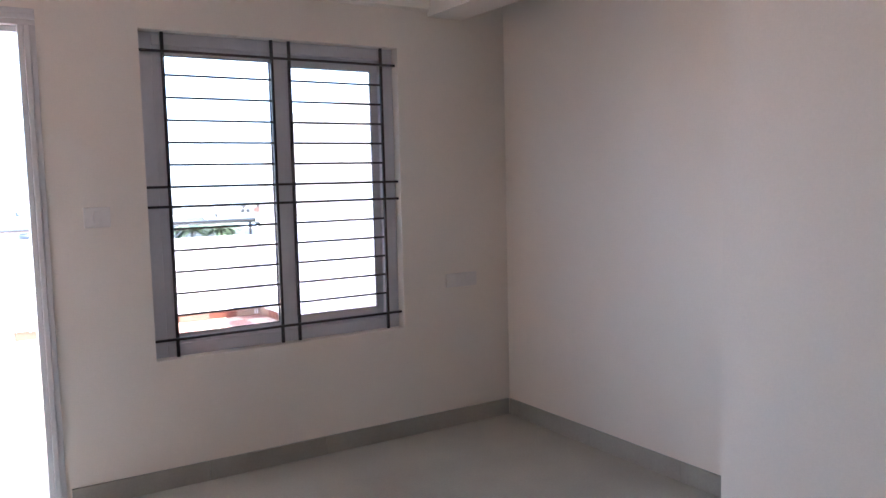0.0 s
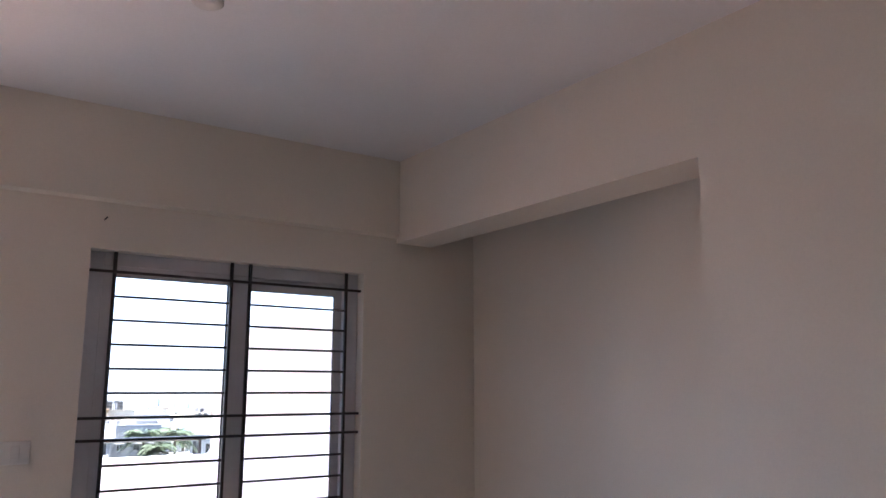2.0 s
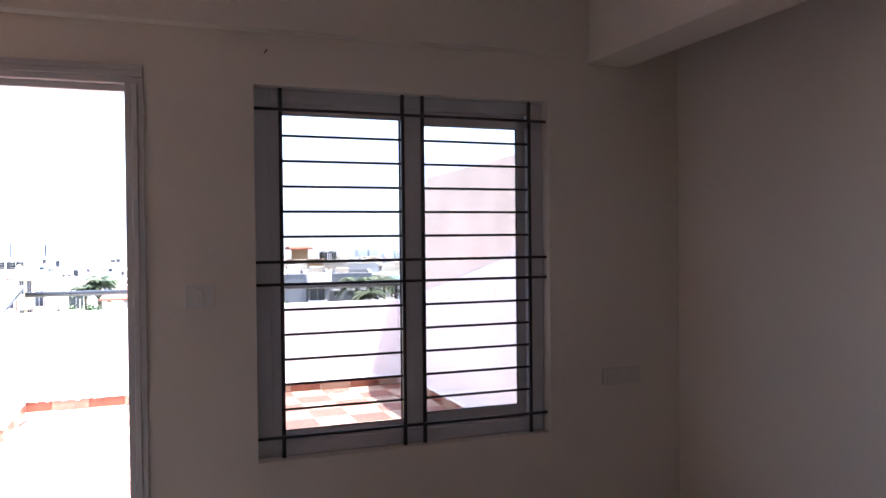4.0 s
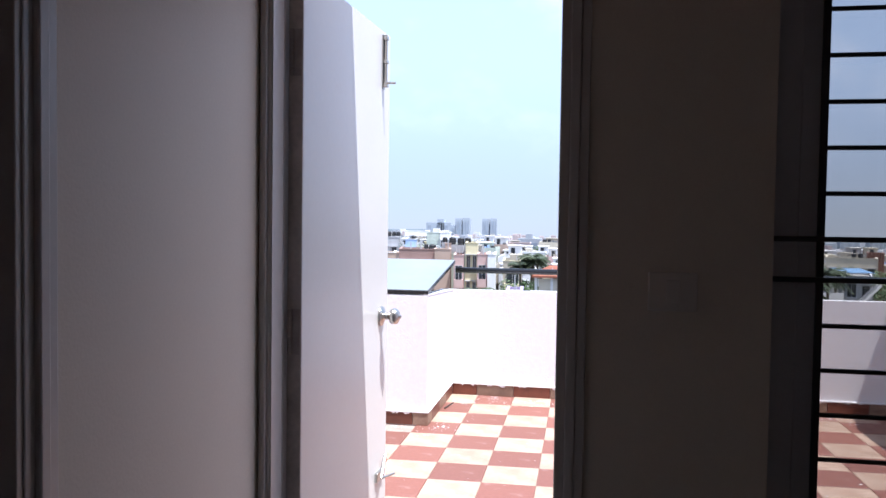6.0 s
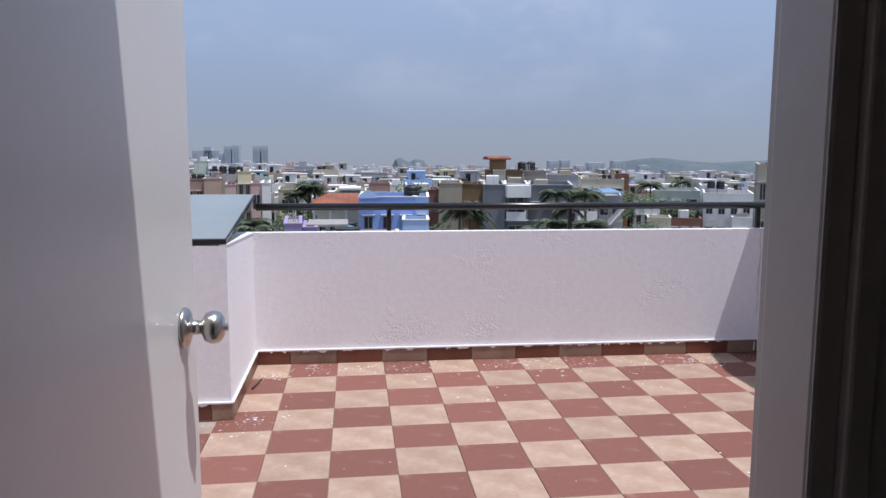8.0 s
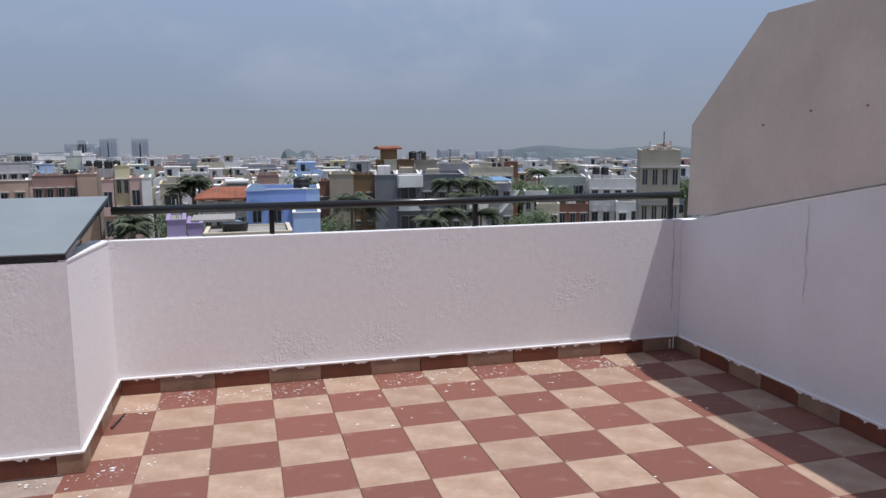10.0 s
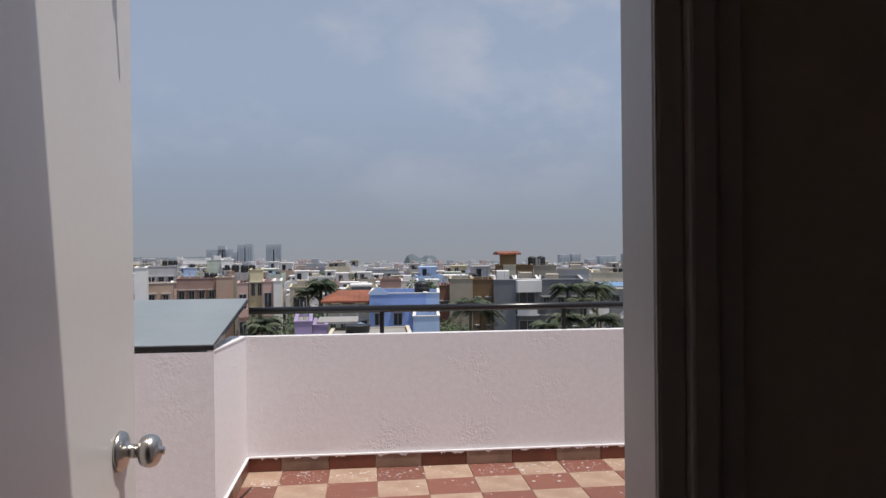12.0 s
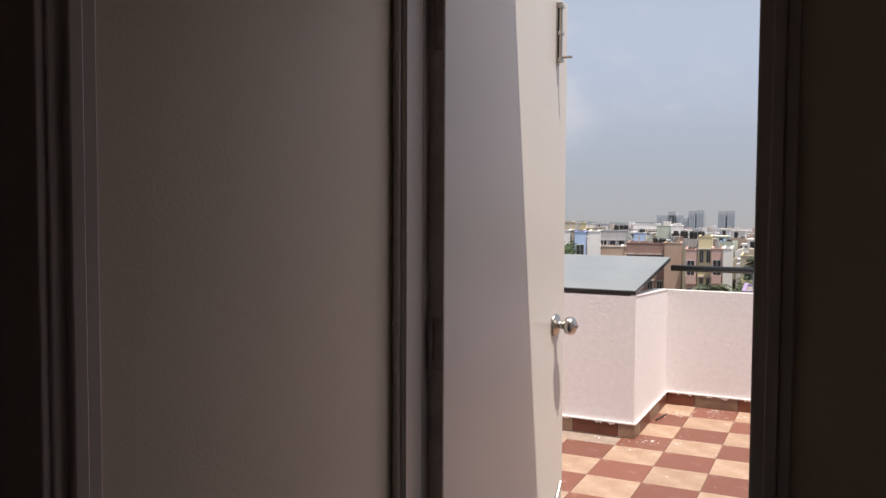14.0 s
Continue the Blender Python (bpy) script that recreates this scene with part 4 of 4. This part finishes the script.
house("roof_storey", "cream and brown roof storey behind the grey house", 16.02, 20.58, 88, 6, -1.02, "brown", cols=2, win=(0.5, 0.3))
house("cream_roof_room", "cream rendered box on a brown roof storey", 16.9, 18.4, 87.4, 0.55, -1.0, "cream", blank=True, clutter=False, parapet=0.1)
house("slope_roof_room", "grey roof room beside a brown storey", 20.62, 23.77, 89, 6, -1.12, "tan", blank=True, parapet=0.2)
house("stair_room", "small brown stair room under a red cap", 17.09, 19.16, 91, 3, 0.35, "brown", blank=True, clutter=False, parapet=0.1)
house("low_roof_house", "grey house with a long low roof", 23.99, 28.08, 90, 9, -1.68, "lgrey", cols=3, trim="tan")
house("red_far_house", "far house under a red tiled roof", 22.01, 27.70, 170, 9, -5.23, "haze_pink", cols=4)
house("long_white_block", "long white block with bands of windows", -6.71, 21.61, 290, 14, -6.23, "white", cols=14, win=(1.5, 1.3))
house("grey_far_block", "grey and white far block", 23.59, 30.78, 300, 14, -6.61, "haze_white", cols=4)
house("cream_mid_house", "cream house with a walled roof under a water heater", -2.50, 2.11, 110, 10, -4.63, "cream", cols=4)
house("brown_mid_house", "brown house with dark openings on its roof floor", 2.61, 5.99, 120, 9, -3.89, "brick", cols=4, win=(0.6, 1.3))
house("white_mid_house", "white house with a tall pipe on its roof", 6.21, 9.05, 125, 9, -4.36, "white", cols=3)
house("long_shed", "long pale grey shed roof between houses", 0.13, 8.98, 200, 10, -4.72, "haze_grey", cols=5, parapet=0.3)
house("cream_tank_house", "cream house with black roof tanks", 37.55, 44.5, 120, 10, -3.28, "cream", cols=4)
house("rust_roof_box", "rust brown tank box on a cream house", 44.61, 46.91, 124, 6, -2.62, "rust", blank=True, parapet=0.15, clutter=False)
house("tin_shed", "grey house with a blue tin roof", 29.79, 32.57, 86.5, 8, -4.08, "lgrey", cols=2, balconies=(0,), parapet=0.2)
house("pale_green_house", "pale green rendered house with a shaded terrace", 44.19, 50.71, 105, 10, -4.40, "lgreen", cols=3, balconies=(2,), trim="white")
house("low_white_house", "low white house with small windows", 39.41, 42.83, 100, 8, -6.05, "white", cols=3)
house("louvred_brick_house", "brown brick house with louvred shutters", 42.43, 46.64, 95, 8, -7.62, "rust", cols=3, win=(0.9, 1.8))
house("beige_low_house", "beige low house with two square windows", 39.00, 42.01, 94, 5, -7.42, "cream", cols=2)
house("white_corner_house", "white three-storey house with dark window openings", 47.78, 54.16, 96, 11, -4.34, "white", cols=4)
house("white_back_house", "white house with roof tanks behind another", 53.63, 57.51, 110, 9, -3.95, "white", cols=3)
house("white_open_wing", "white house wing with a long dark opening", 50.30, 53.83, 93, 3, -7.39, "white", cols=2, balconies=(1,))
house("tall_beige_house", "beige apartment house with narrow dark windows", 33.12, 36.4, 55, 12, 0.28, "tan", cols=4, win=(0.42, 1.3), turn=-27.0)
for x0, x1, y, top in ((-16.55, -15.93, 91, -0.57), (-15.72, -14.83, 91, -0.54), (-14.64, -13.74, 91, -0.58), (-13.70, -12.90, 91, -0.58), (-18.97, -18.38, 91, -1.48), (-18.33, -17.38, 91, -1.50), (-30.45, -29.68, 117, -0.32), (-29.59, -28.9, 117, -0.34), (-28.85, -28.17, 117, -0.34), (-27.9, -26.8, 123, -1.0),
                       (4.72, 6.09, 64, -1.67), (20.84, 21.95, 92, 0.0), (21.98, 23.10, 92, 0.02), (49.31, 50.37, 99, -2.65), (50.64, 51.78, 99, -2.67), (41.28, 41.97, 121, -2.5), (42.23, 42.92, 121, -2.55)):
    tank(x0 / 2 + x1 / 2, y, top, (x1 - x0) / 2, min(1.3, (x1 - x0) * 1.05))
gable_roof("tiled_roof", "orange tiled hipped roof on white posts", -3.45, 2.6, 69.4, 75, -3.68, 0.85, hip=1.6)
gable_roof("red_roof_cap", "small red tiled roof on a stair room", 17.2, 19.3, 91, 94, 0.42, 0.25, posts=False)
gable_roof("red_far_roof", "red tiled roof on a far house", 22.0, 26.8, 170, 178, -5.15, 0.95, posts=False, hip=1.5)
tin = thing("tin_roof", "blue corrugated tin roof sheet", "roof")
for k in range(16):
    xx = 29.22 + 0.2 * k
    part("corrugation", prism([(85.2, -3.62), (90, -3.38), (90, -3.33), (85.2, -3.57)], "x", xx + 0.004, xx + 0.196) if k % 2 else prism([(85.2, -3.59), (90, -3.35), (90, -3.30), (85.2, -3.54)], "x", xx + 0.004, xx + 0.196), M_TIN, tin)
for xx in (29.3, 32.2):
    part("post", rod((xx, 85.4, -5.0), (xx, 85.4, -3.6), 0.06, 8), PM["lgrey"], tin)
stairs = thing("outside_stair", "grey concrete stair climbing the side of a shed", "staircase")
for k in range(14):
    part("step", box((30.2 + 0.16 * k, 84.2, -7.2 + 0.17 * k), (30.45 + 0.16 * k, 85.1, -7.0 + 0.17 * k)), PM["lgrey"], stairs)
part("stringer", prism([(30.2, -7.35), (30.5, -7.35), (32.7, -4.95), (32.7, -4.65)], "y", 84.1, 84.2), PM["white"], stairs)
tagged(part("roof_tarpaulin", prism([(-0.70, -4.35), (0.51, -4.35), (0.40, -3.98), (0.1, -3.88), (-0.4, -3.93), (-0.62, -4.02)], "y", 48.2, 49.9), M_TIN), "blue tarpaulin over a flat roof", "tarpaulin")
tagged(part("roof_slab_grey", box((-2.9, 48, -3.78), (-0.1, 52, -3.62), 0.01), M_CONC), "long grey concrete roof slab", "roof slab")
house("cream_terrace_house", "cream low house with a walled roof terrace", -1.90, 3.3, 44, 5, -4.12, "cream", cols=3, parapet=0.15, clutter=False)
cover = thing("tank_cover", "black plastic tub lying on a roof terrace", "tank cover")
tub = part("tub", lathe([(0.62, 0.0), (0.76, 0.06), (0.84, 0.48), (0.88, 0.52), (0.88, 0.56), (0.80, 0.54)], 20), M_TANK, cover)
tub.location = (-0.1, 46.0, -4.22)
heater = thing("solar_heater", "white solar water heater on a roof stand", "water heater")
part("drum", rod((-1.9, 109.5, -4.25), (1.3, 109.5, -4.25), 0.38, 14), PM["white"], heater)
for xx in (-1.6, 1.0):
    part("leg", rod((xx, 109.5, -5.5), (xx, 109.5, -4.6), 0.06, 6), PM["lgrey"], heater)
part("collector", prism([(108.0, -5.3), (109.3, -4.55), (109.3, -4.47), (108.0, -5.22)], "x", -1.7, 1.1), M_GLASS_RECESS, heater)
tagged(part("gable_end", prism([(0.75, -2.7), (2.3, -2.7), (2.3, -2.5), (1.65, -2.03), (1.35, -2.03), (0.75, -2.45)], "y", 61.7, 61.9), PM["lblue"]), "small pale blue gable on the blue house", "gable")
rubble = thing("rubble_heap", "heap of grey rubble on a flat roof", "rubble")
rr = random.Random(3)
for k in range(40):
    cx, hh = rr.uniform(34.9, 36.6), rr.uniform(0, 1)
    zc = 0.25 + hh * max(0.1, 0.75 * (cx - 34.6) / 2)
    part("stone", box((cx - rr.uniform(0.08, 0.25), 56.2 + hh, zc - 0.15), (cx + rr.uniform(0.08, 0.25), 56.6 + hh, zc + rr.uniform(0.02, 0.14)), 0.03), PM[rr.choice(["tan", "grey", "peach"])], rubble)
tagged(part("antenna_mast", rod((36.2, 57, 0.30), (36.2, 57, 1.9), 0.04, 8), M_TANK), "thin dark antenna mast on a roof", "antenna")


def skyline(x, y):
    """The height of the roofs against the horizon in that direction."""
    return 1.42 - y * (0.0195 + 0.021 * x / y)


# the rest of the town, street by street
def boxes(name, lots, material, parent, kind=""):
    """Many plain boxes (lo, hi) as one mesh."""
    verts, faces = [], []
    for lo, hi in lots:
        k = len(verts)
        verts.extend([(x, y, z) for z in (lo[2], hi[2]) for y in (lo[1], hi[1]) for x in (lo[0], hi[0])])
        faces.extend([(k, k + 2, k + 3, k + 1), (k + 4, k + 5, k + 7, k + 6), (k, k + 1, k + 5, k + 4), (k + 2, k + 6, k + 7, k + 3), (k, k + 4, k + 6, k + 2), (k + 1, k + 3, k + 7, k + 5)])
    me = bpy.data.meshes.new(name)
    me.from_pydata(verts, [], faces)
    me.materials.append(material)
    ob = new(name, me)
    ob.parent = parent
    return tagged(ob, kind=kind)


def town_house(x, y, w, d, top, color, r):
    base = ground_z(y + d)
    ob = thing("town_house", "flat-roofed rendered town house with a stair room", "building", group="town houses", at=(x, y, base))
    h = top - base
    p = 0.7
    boxes("wall", [((0, 0, 0), (w, d, h - p)), ((0, 0, h - p), (w, 0.15, h)), ((0, d - 0.15, h - p), (w, d, h)), ((0, 0.15, h - p), (0.15, d - 0.15, h)), ((w - 0.15, 0.15, h - p), (w, d - 0.15, h))], PM[color], ob)
    boxes("roof", [((0.15, 0.15, h - p), (w - 0.15, d - 0.15, h - p + 0.04))], M_ROOF, ob)
    sw, sx = r.uniform(2.2, 3.4), r.uniform(0, max(0.1, w - 3.6))
    sh = r.uniform(1.2, 2.4)
    boxes("stair_room", [((sx, d - 4.0, h - p), (sx + sw, d - 0.5, h - p + sh)), ((sx - 0.2, d - 4.3, h - p + sh), (sx + sw + 0.2, d - 0.3, h - p + sh + 0.14))], PM[r.choice([color, "white", "tan"])], ob)
    junk = []
    for k in range(r.randint(3, 7)):
        jx, jy, jw = r.uniform(0.3, w - 1.0), r.uniform(0.3, d - 1.5), r.choice((0.06, 0.08, 0.4, 0.7))
        junk.append(((jx, jy, h - p + 0.04), (jx + jw, jy + min(jw, 0.5), h - p + (r.uniform(1.2, 2.4) if jw < 0.1 else r.uniform(0.6, 1.3)))))
    boxes("roof_clutter", junk, PM[r.choice(["lgrey", "rust", "grey", "tan", "lblue"])], ob, "stuff")
    n = max(2, int(w / 2.0))
    win, shade = [((sx + 0.5, d - 4.06, h - p + 0.1), (sx + 1.3, d - 3.9, h - p + sh * 0.85))], []
    deep = r.random() < 0.5
    for f in range(3):
        z = h - p - 1.0 - 3.1 * f
        for c in range(n):
            cx = w * (c + 0.5) / n
            ww = r.uniform(0.35, 0.7)
            if deep and c == n // 2:
                # Dark panel in place of a shaded opening behind the balcony front.
                win.append(((cx - 1.0, -0.05, z - 1.9), (cx + 1.0, 0.1, z + 0.3)))
                shade.append(((cx - 1.15, -0.8, z - 1.95), (cx + 1.15, 0.0, z - 1.0)))
                continue
            win.append(((cx - ww, -0.05, z - 1.25), (cx + ww, 0.1, z)))
            shade.append(((cx - ww - 0.2, -0.45, z + 0.08), (cx + ww + 0.2, 0.0, z + 0.16)))
        for s in (0, 1):
            xx = -0.05 if s == 0 else w - 0.05
            for cy in (0.3, 0.7):
                win.append(((xx, d * cy - 0.5, z - 1.2), (xx + 0.1, d * cy + 0.5, z)))
    if y < 170:
        for lo, hi in win[1:]:
            if hi[0] - lo[0] > 0.2:
                q = new("window", pane_mesh(round(hi[0] - lo[0], 1), round(hi[2] - lo[2], 2)))
                q.parent = ob
                q.location = ((lo[0] + hi[0]) / 2, 0, (lo[2] + hi[2]) / 2)
        win = [p for p in win[1:] if p[1][0] - p[0][0] < 0.2] + win[:1]
    boxes("window_rest", win, M_GLASS_RECESS, ob, "stuff")
    boxes("sunshade_rest", shade, PM[r.choice([color, "white", "lgrey"])], ob, "stuff")
    return sx, sw, sh, h - p + base


rc = random.Random(21)
# Mostly wall colours with haze mixed in, for the streets further out.
hazy = ["haze_white", "haze_white", "white", "haze_cream", "haze_pink", "haze_grey", "cream"]
names = ["white", "white", "cream", "lgrey", "peach", "haze_white", "white", "tan", "pink", "lgreen", "haze_white", "yellow", "lblue"]
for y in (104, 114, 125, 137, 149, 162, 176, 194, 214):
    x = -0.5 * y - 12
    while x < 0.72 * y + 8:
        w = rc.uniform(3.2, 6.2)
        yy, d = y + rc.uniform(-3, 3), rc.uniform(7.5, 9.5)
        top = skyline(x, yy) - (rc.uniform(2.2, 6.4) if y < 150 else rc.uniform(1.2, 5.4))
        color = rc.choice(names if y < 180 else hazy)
        if not any(x < p[1] and x + w > p[0] and yy < p[3] and yy + d > p[2] for p in plots):
            sx, sw, sh, rz = town_house(x, yy, w, d, top, color, rc)
            if rc.random() < 0.6:
                tank(x + w * rc.uniform(0.2, 0.8), yy + 2.2, rz + rc.uniform(1.0, 1.5), rc.uniform(0.4, 0.6), 1.0)
        x += w + rc.choice((0.3, 0.6, 1.5, 4.0))

# far streets, one mesh for each wall colour, with haze mixed into the paint
far = {}
rb = random.Random(5)
for y in (232, 250, 268, 288, 308, 330, 360, 400, 445, 500, 560, 640, 740, 860, 1000, 1180, 1400):
    x = -0.7 * y
    while x < 0.95 * y:
        w = rb.uniform(3.5, 7) if y < 350 else rb.uniform(5, 10) * (1 + y / 1500)
        top = skyline(x, y) - (rb.uniform(0.6, 4.6) if y < 350 else rb.uniform(0.2, 4.4) * (0.6 + y / 800))
        far.setdefault(rb.choice(["haze_white", "haze_white", "white", "haze_grey", "haze_cream", "haze_pink", "haze_pink"]), []).append((x, y + rb.uniform(-15, 15), w, top))
        x += w * rb.uniform(0.95, 1.35)
for color, lots in far.items():
    ob = thing("far_houses", "distant houses filling the plain, paled by haze in their colours", "houses", kind="stuff")
    walls, wins, roofs = [], [], []
    for x, y, w, top in lots:
        d = rb.uniform(8, 14)
        walls.append(((x, y, top - 20), (x + w, y + d, top)))
        roofs.append(((x + 0.3, y + 0.3, top), (x + w - 0.3, y + d - 0.3, top + 0.1)))
        a = rb.uniform(0.05, 0.6)
        walls.append(((x + w * a, y + 2, top), (x + w * (a + 0.3), y + 6, top + rb.uniform(0.6, 1.8))))
        for f in range(3):
            n = max(2, int(w / 4))
            for c in range(n):
                cx = x + w * (c + 0.5) / n
                wins.append(((cx - 0.8, y - 0.08, top - 2.9 - 3.2 * f), (cx + 0.8, y + 0.05, top - 1.2 - 3.2 * f)))
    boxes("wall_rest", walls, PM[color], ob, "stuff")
    # Windows in pale blue-grey, the haze put into their colour.
    boxes("window_rest", wins, PM["haze_blue"], ob, "stuff")
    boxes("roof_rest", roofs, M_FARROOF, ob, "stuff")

# far towers and hills, with distance haze in their base colours
# Wall and band greys are pale and close together to carry the haze.
M_TOWER = mat("hazed_tower_wall", (0.45, 0.49, 0.55), 0.9, vary=0.05, scale=0.02, fine=0.2)
M_TOWER2 = mat("hazed_tower_bands", (0.37, 0.41, 0.475), 0.9, vary=0.05, scale=0.02, fine=0.2)
for x0, x1, top in ((-146, -138.5, 5.0), (-137.5, -129, 5.7), (-114, -106.5, 5.0), (-105, -96.8, 5.3), (-181, -151, -0.1), (-168, -159.5, 4.0), (-151, -146.5, -3.2), (229, 241, -10.6), (243, 254, -10.0), (277, 297, -12.7), (307, 321, -10.5), (340, 352, -16.0), (262, 274, -16.5)):
    t = thing("tower_block", "tower block far across the town, haze mixed into its blue-grey", "tower", group="far towers", at=((x0 + x1) / 2, 900, -50))
    w, h = x1 - x0, top + 50
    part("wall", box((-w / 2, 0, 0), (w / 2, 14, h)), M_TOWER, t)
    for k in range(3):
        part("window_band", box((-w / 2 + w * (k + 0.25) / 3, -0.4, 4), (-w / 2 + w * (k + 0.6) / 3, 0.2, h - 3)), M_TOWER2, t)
# Woodland colour shifted to blue-grey, which stands in for the air's haze.
M_HILL = mat("haze_tinted_wooded_hill", (0.085, 0.108, 0.125), 1.0, vary=0.15, scale=0.01, fine=0.06, second=(0.11, 0.135, 0.15), mix=0.5)


def hill(x0, x1, y, peak, seed):
    bmh = bmesh.new()
    n, m = 60, 8
    rows = []
    for a in range(n + 1):
        u = a / n
        x = x0 + (x1 - x0) * u
        hh = min(1.0, 1.6 * math.sin(math.pi * u)) * (0.92 + 0.16 * noise.noise((u * 5 + seed, seed, 0)))
        rows.append([bmh.verts.new((x, y + 500 * (b / m), -95 + (peak + 95) * hh * math.sin(math.pi * (0.05 + 0.9 * b / m)) + 1.2 * noise.noise((u * 24, b * 1.3, seed)))) for b in range(m + 1)])
    for a in range(n):
        for b in range(m):
            bmh.faces.new((rows[a][b], rows[a + 1][b], rows[a + 1][b + 1], rows[a][b + 1]))
    return tagged(part("backdrop_hill", bmh, M_HILL), "wooded hill on the horizon, its green tinted blue for haze", "hill", kind="structure")


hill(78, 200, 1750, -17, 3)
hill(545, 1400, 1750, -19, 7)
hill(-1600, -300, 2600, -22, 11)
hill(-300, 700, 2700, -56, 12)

# ---- trees ----
M_FROND = mat("palm_frond_green", (0.04, 0.06, 0.028), 0.6, vary=0.25, scale=0.6, fine=5, second=(0.07, 0.08, 0.04), mix=0.4, rnd=0.2)
M_LEAVES = mat("dense_tree_leaves", (0.045, 0.085, 0.03), 0.65, vary=0.3, scale=0.5, fine=4, second=(0.08, 0.12, 0.04), mix=0.4, rnd=0.25)
M_TRUNK = mat("grey_brown_bark", (0.16, 0.12, 0.09), 0.9, vary=0.2, scale=2, fine=12)


def palm(x, y, top, size=2.6, seed=0):
    r = random.Random(seed)
    base = ground_z(y)
    t = thing("palm_tree", "coconut palm with a ragged crown of drooping fronds", "palm tree", group="palms", at=(x, y, base))
    h = top - base
    bmt = bmesh.new()
    lean = r.uniform(-0.5, 0.5)
    for k in range(5):
        add_rod(bmt, (lean * (k / 5) ** 2, 0, h * k / 5), (lean * ((k + 1) / 5) ** 2, 0, h * (k + 1) / 5), 0.20 - 0.018 * k, 8, 0.182 - 0.018 * k)
    part("trunk", bmt, M_TRUNK, t)
    verts, faces = [], []
    for f in range(36):
        az, up, ln = r.uniform(0, 6.28), r.uniform(-0.25, 1.1), size * r.uniform(0.8, 1.15)
        d = Vector((math.cos(az), math.sin(az), 0))
        s = Vector((-math.sin(az), math.cos(az), 0))
        pts = []
        for k in range(9):
            u = k / 8
            pts.append(Vector((lean, 0, h)) + d * ln * u * math.cos(up * 0.6) + Vector((0, 0, ln * (math.sin(up) * u - 0.75 * u * u))))
        for k in range(1, 9):
            for q in (0, 0.5):
                p = pts[k - 1].lerp(pts[k], q)
                ll = size * 0.30 * math.sin(math.pi * (0.15 + 0.8 * (k + q) / 9.5)) * r.uniform(0.8, 1.15)
                for sg in (-1, 1):
                    tip = p + s * sg * ll + d * ll * 0.5 + Vector((0, 0, -ll * r.uniform(0.25, 0.7)))
                    b0 = len(verts)
                    verts.extend([p - d * 0.07, p + d * 0.10, tip])
                    faces.append((b0, b0 + 1, b0 + 2))
    me = bpy.data.meshes.new("crown")
    me.from_pydata(verts, [], faces)
    me.materials.append(M_FROND)
    c = new("crown", me)
    c.parent = t


def tree(x, y, top, size=2.6, seed=0):
    r = random.Random(seed)
    base = ground_z(y)
    t = thing("broadleaf_tree", "dense dark green broadleaf tree between houses", "tree", group="trees", at=(x, y, base))
    h = top - base
    bmt = bmesh.new()
    add_rod(bmt, (0, 0, 0), (0, 0, h - size), 0.3, 8, 0.18)
    hubs = []
    for k in range(9):
        p = Vector((r.uniform(-1, 1) * size, r.uniform(-1, 1) * size * 0.8, h - size * r.uniform(0.35, 1.2)))
        hubs.append(p)
        add_rod(bmt, (0, 0, h - size * 1.2), p, 0.10, 6, 0.03)
    part("trunk", bmt, M_TRUNK, t)
    verts, faces = [], []
    for k in range(1500):
        c = r.choice(hubs) + Vector((r.gauss(0, 0.34), r.gauss(0, 0.34), r.gauss(0, 0.28))) * size
        if c.z > h + size * 0.15:
            continue
        a = Vector((r.uniform(-1, 1), r.uniform(-1, 1), r.uniform(-0.6, 0.6))).normalized()
        b = a.orthogonal().normalized()
        s = size * r.uniform(0.05, 0.10)
        b0 = len(verts)
        verts.extend([c - a * s, c + b * s * 0.6, c + a * s, c - b * s * 0.6])
        faces.append((b0, b0 + 1, b0 + 2, b0 + 3))
    me = bpy.data.meshes.new("crown")
    me.from_pydata(verts, [], faces)
    me.materials.append(M_LEAVES)
    c = new("crown", me)
    c.parent = t


for k, (x, y, top, s) in enumerate(((-3.6, 80, -2.75, 2.0), (-5.0, 82, -2.8, 2.0), (-4.4, 84, -2.6, 2.0), (-5.6, 80, -3.4, 1.8), (9.1, 60, -3.5, 2.3), (10.0, 61, -3.9, 2.1), (20.87, 72, -2.95, 2.2), (23.93, 72, -3.0, 2.2), (21.6, 70, -4.2, 2), (18.93, 66, -5.4, 2.1), (22.32, 66, -5.5, 2.1), (16.4, 62, -5.6, 1.9), (46.37, 112, -3.82, 2.4), (59.6, 130, -4.2, 2.4), (-9.19, 66, -5.19, 1.9), (-8.3, 64, -5.6, 1.8))):
    palm(x, y, top, s, k + 1)
for k, (x, y, top, s) in enumerate(((40.0, 103, -4.62, 2.3), (42.4, 103.5, -5.0, 2), (30.97, 76, -6.4, 1.7), (32.6, 77, -6.7, 1.5), (-22.4, 66, -1.5, 1.6), (-23.6, 66.5, -1.6, 1.5), (-5.6, 78, -5.0, 1.8), (-4.4, 66, -5.2, 1.6), (47.1, 101, -5.6, 2.0), (18.0, 150, -4.6, 2.2), (26.0, 135, -3.8, 2.4), (57.0, 118, -6.4, 2.2), (8.0, 64, -5.2, 1.4))):
    tree(x, y, top, s, k + 40)
rv = random.Random(77)
for k in range(100):
    y = rv.uniform(98, 230)
    x = rv.uniform(-0.45 * y, 0.7 * y)
    if not any(p[0] - 1 < x < p[1] + 1 and p[2] - 1 < y < p[3] for p in plots):
        tree(x, y, skyline(x, y) - rv.uniform(2.2, 5.5), rv.uniform(1.4, 2.8), 100 + k)
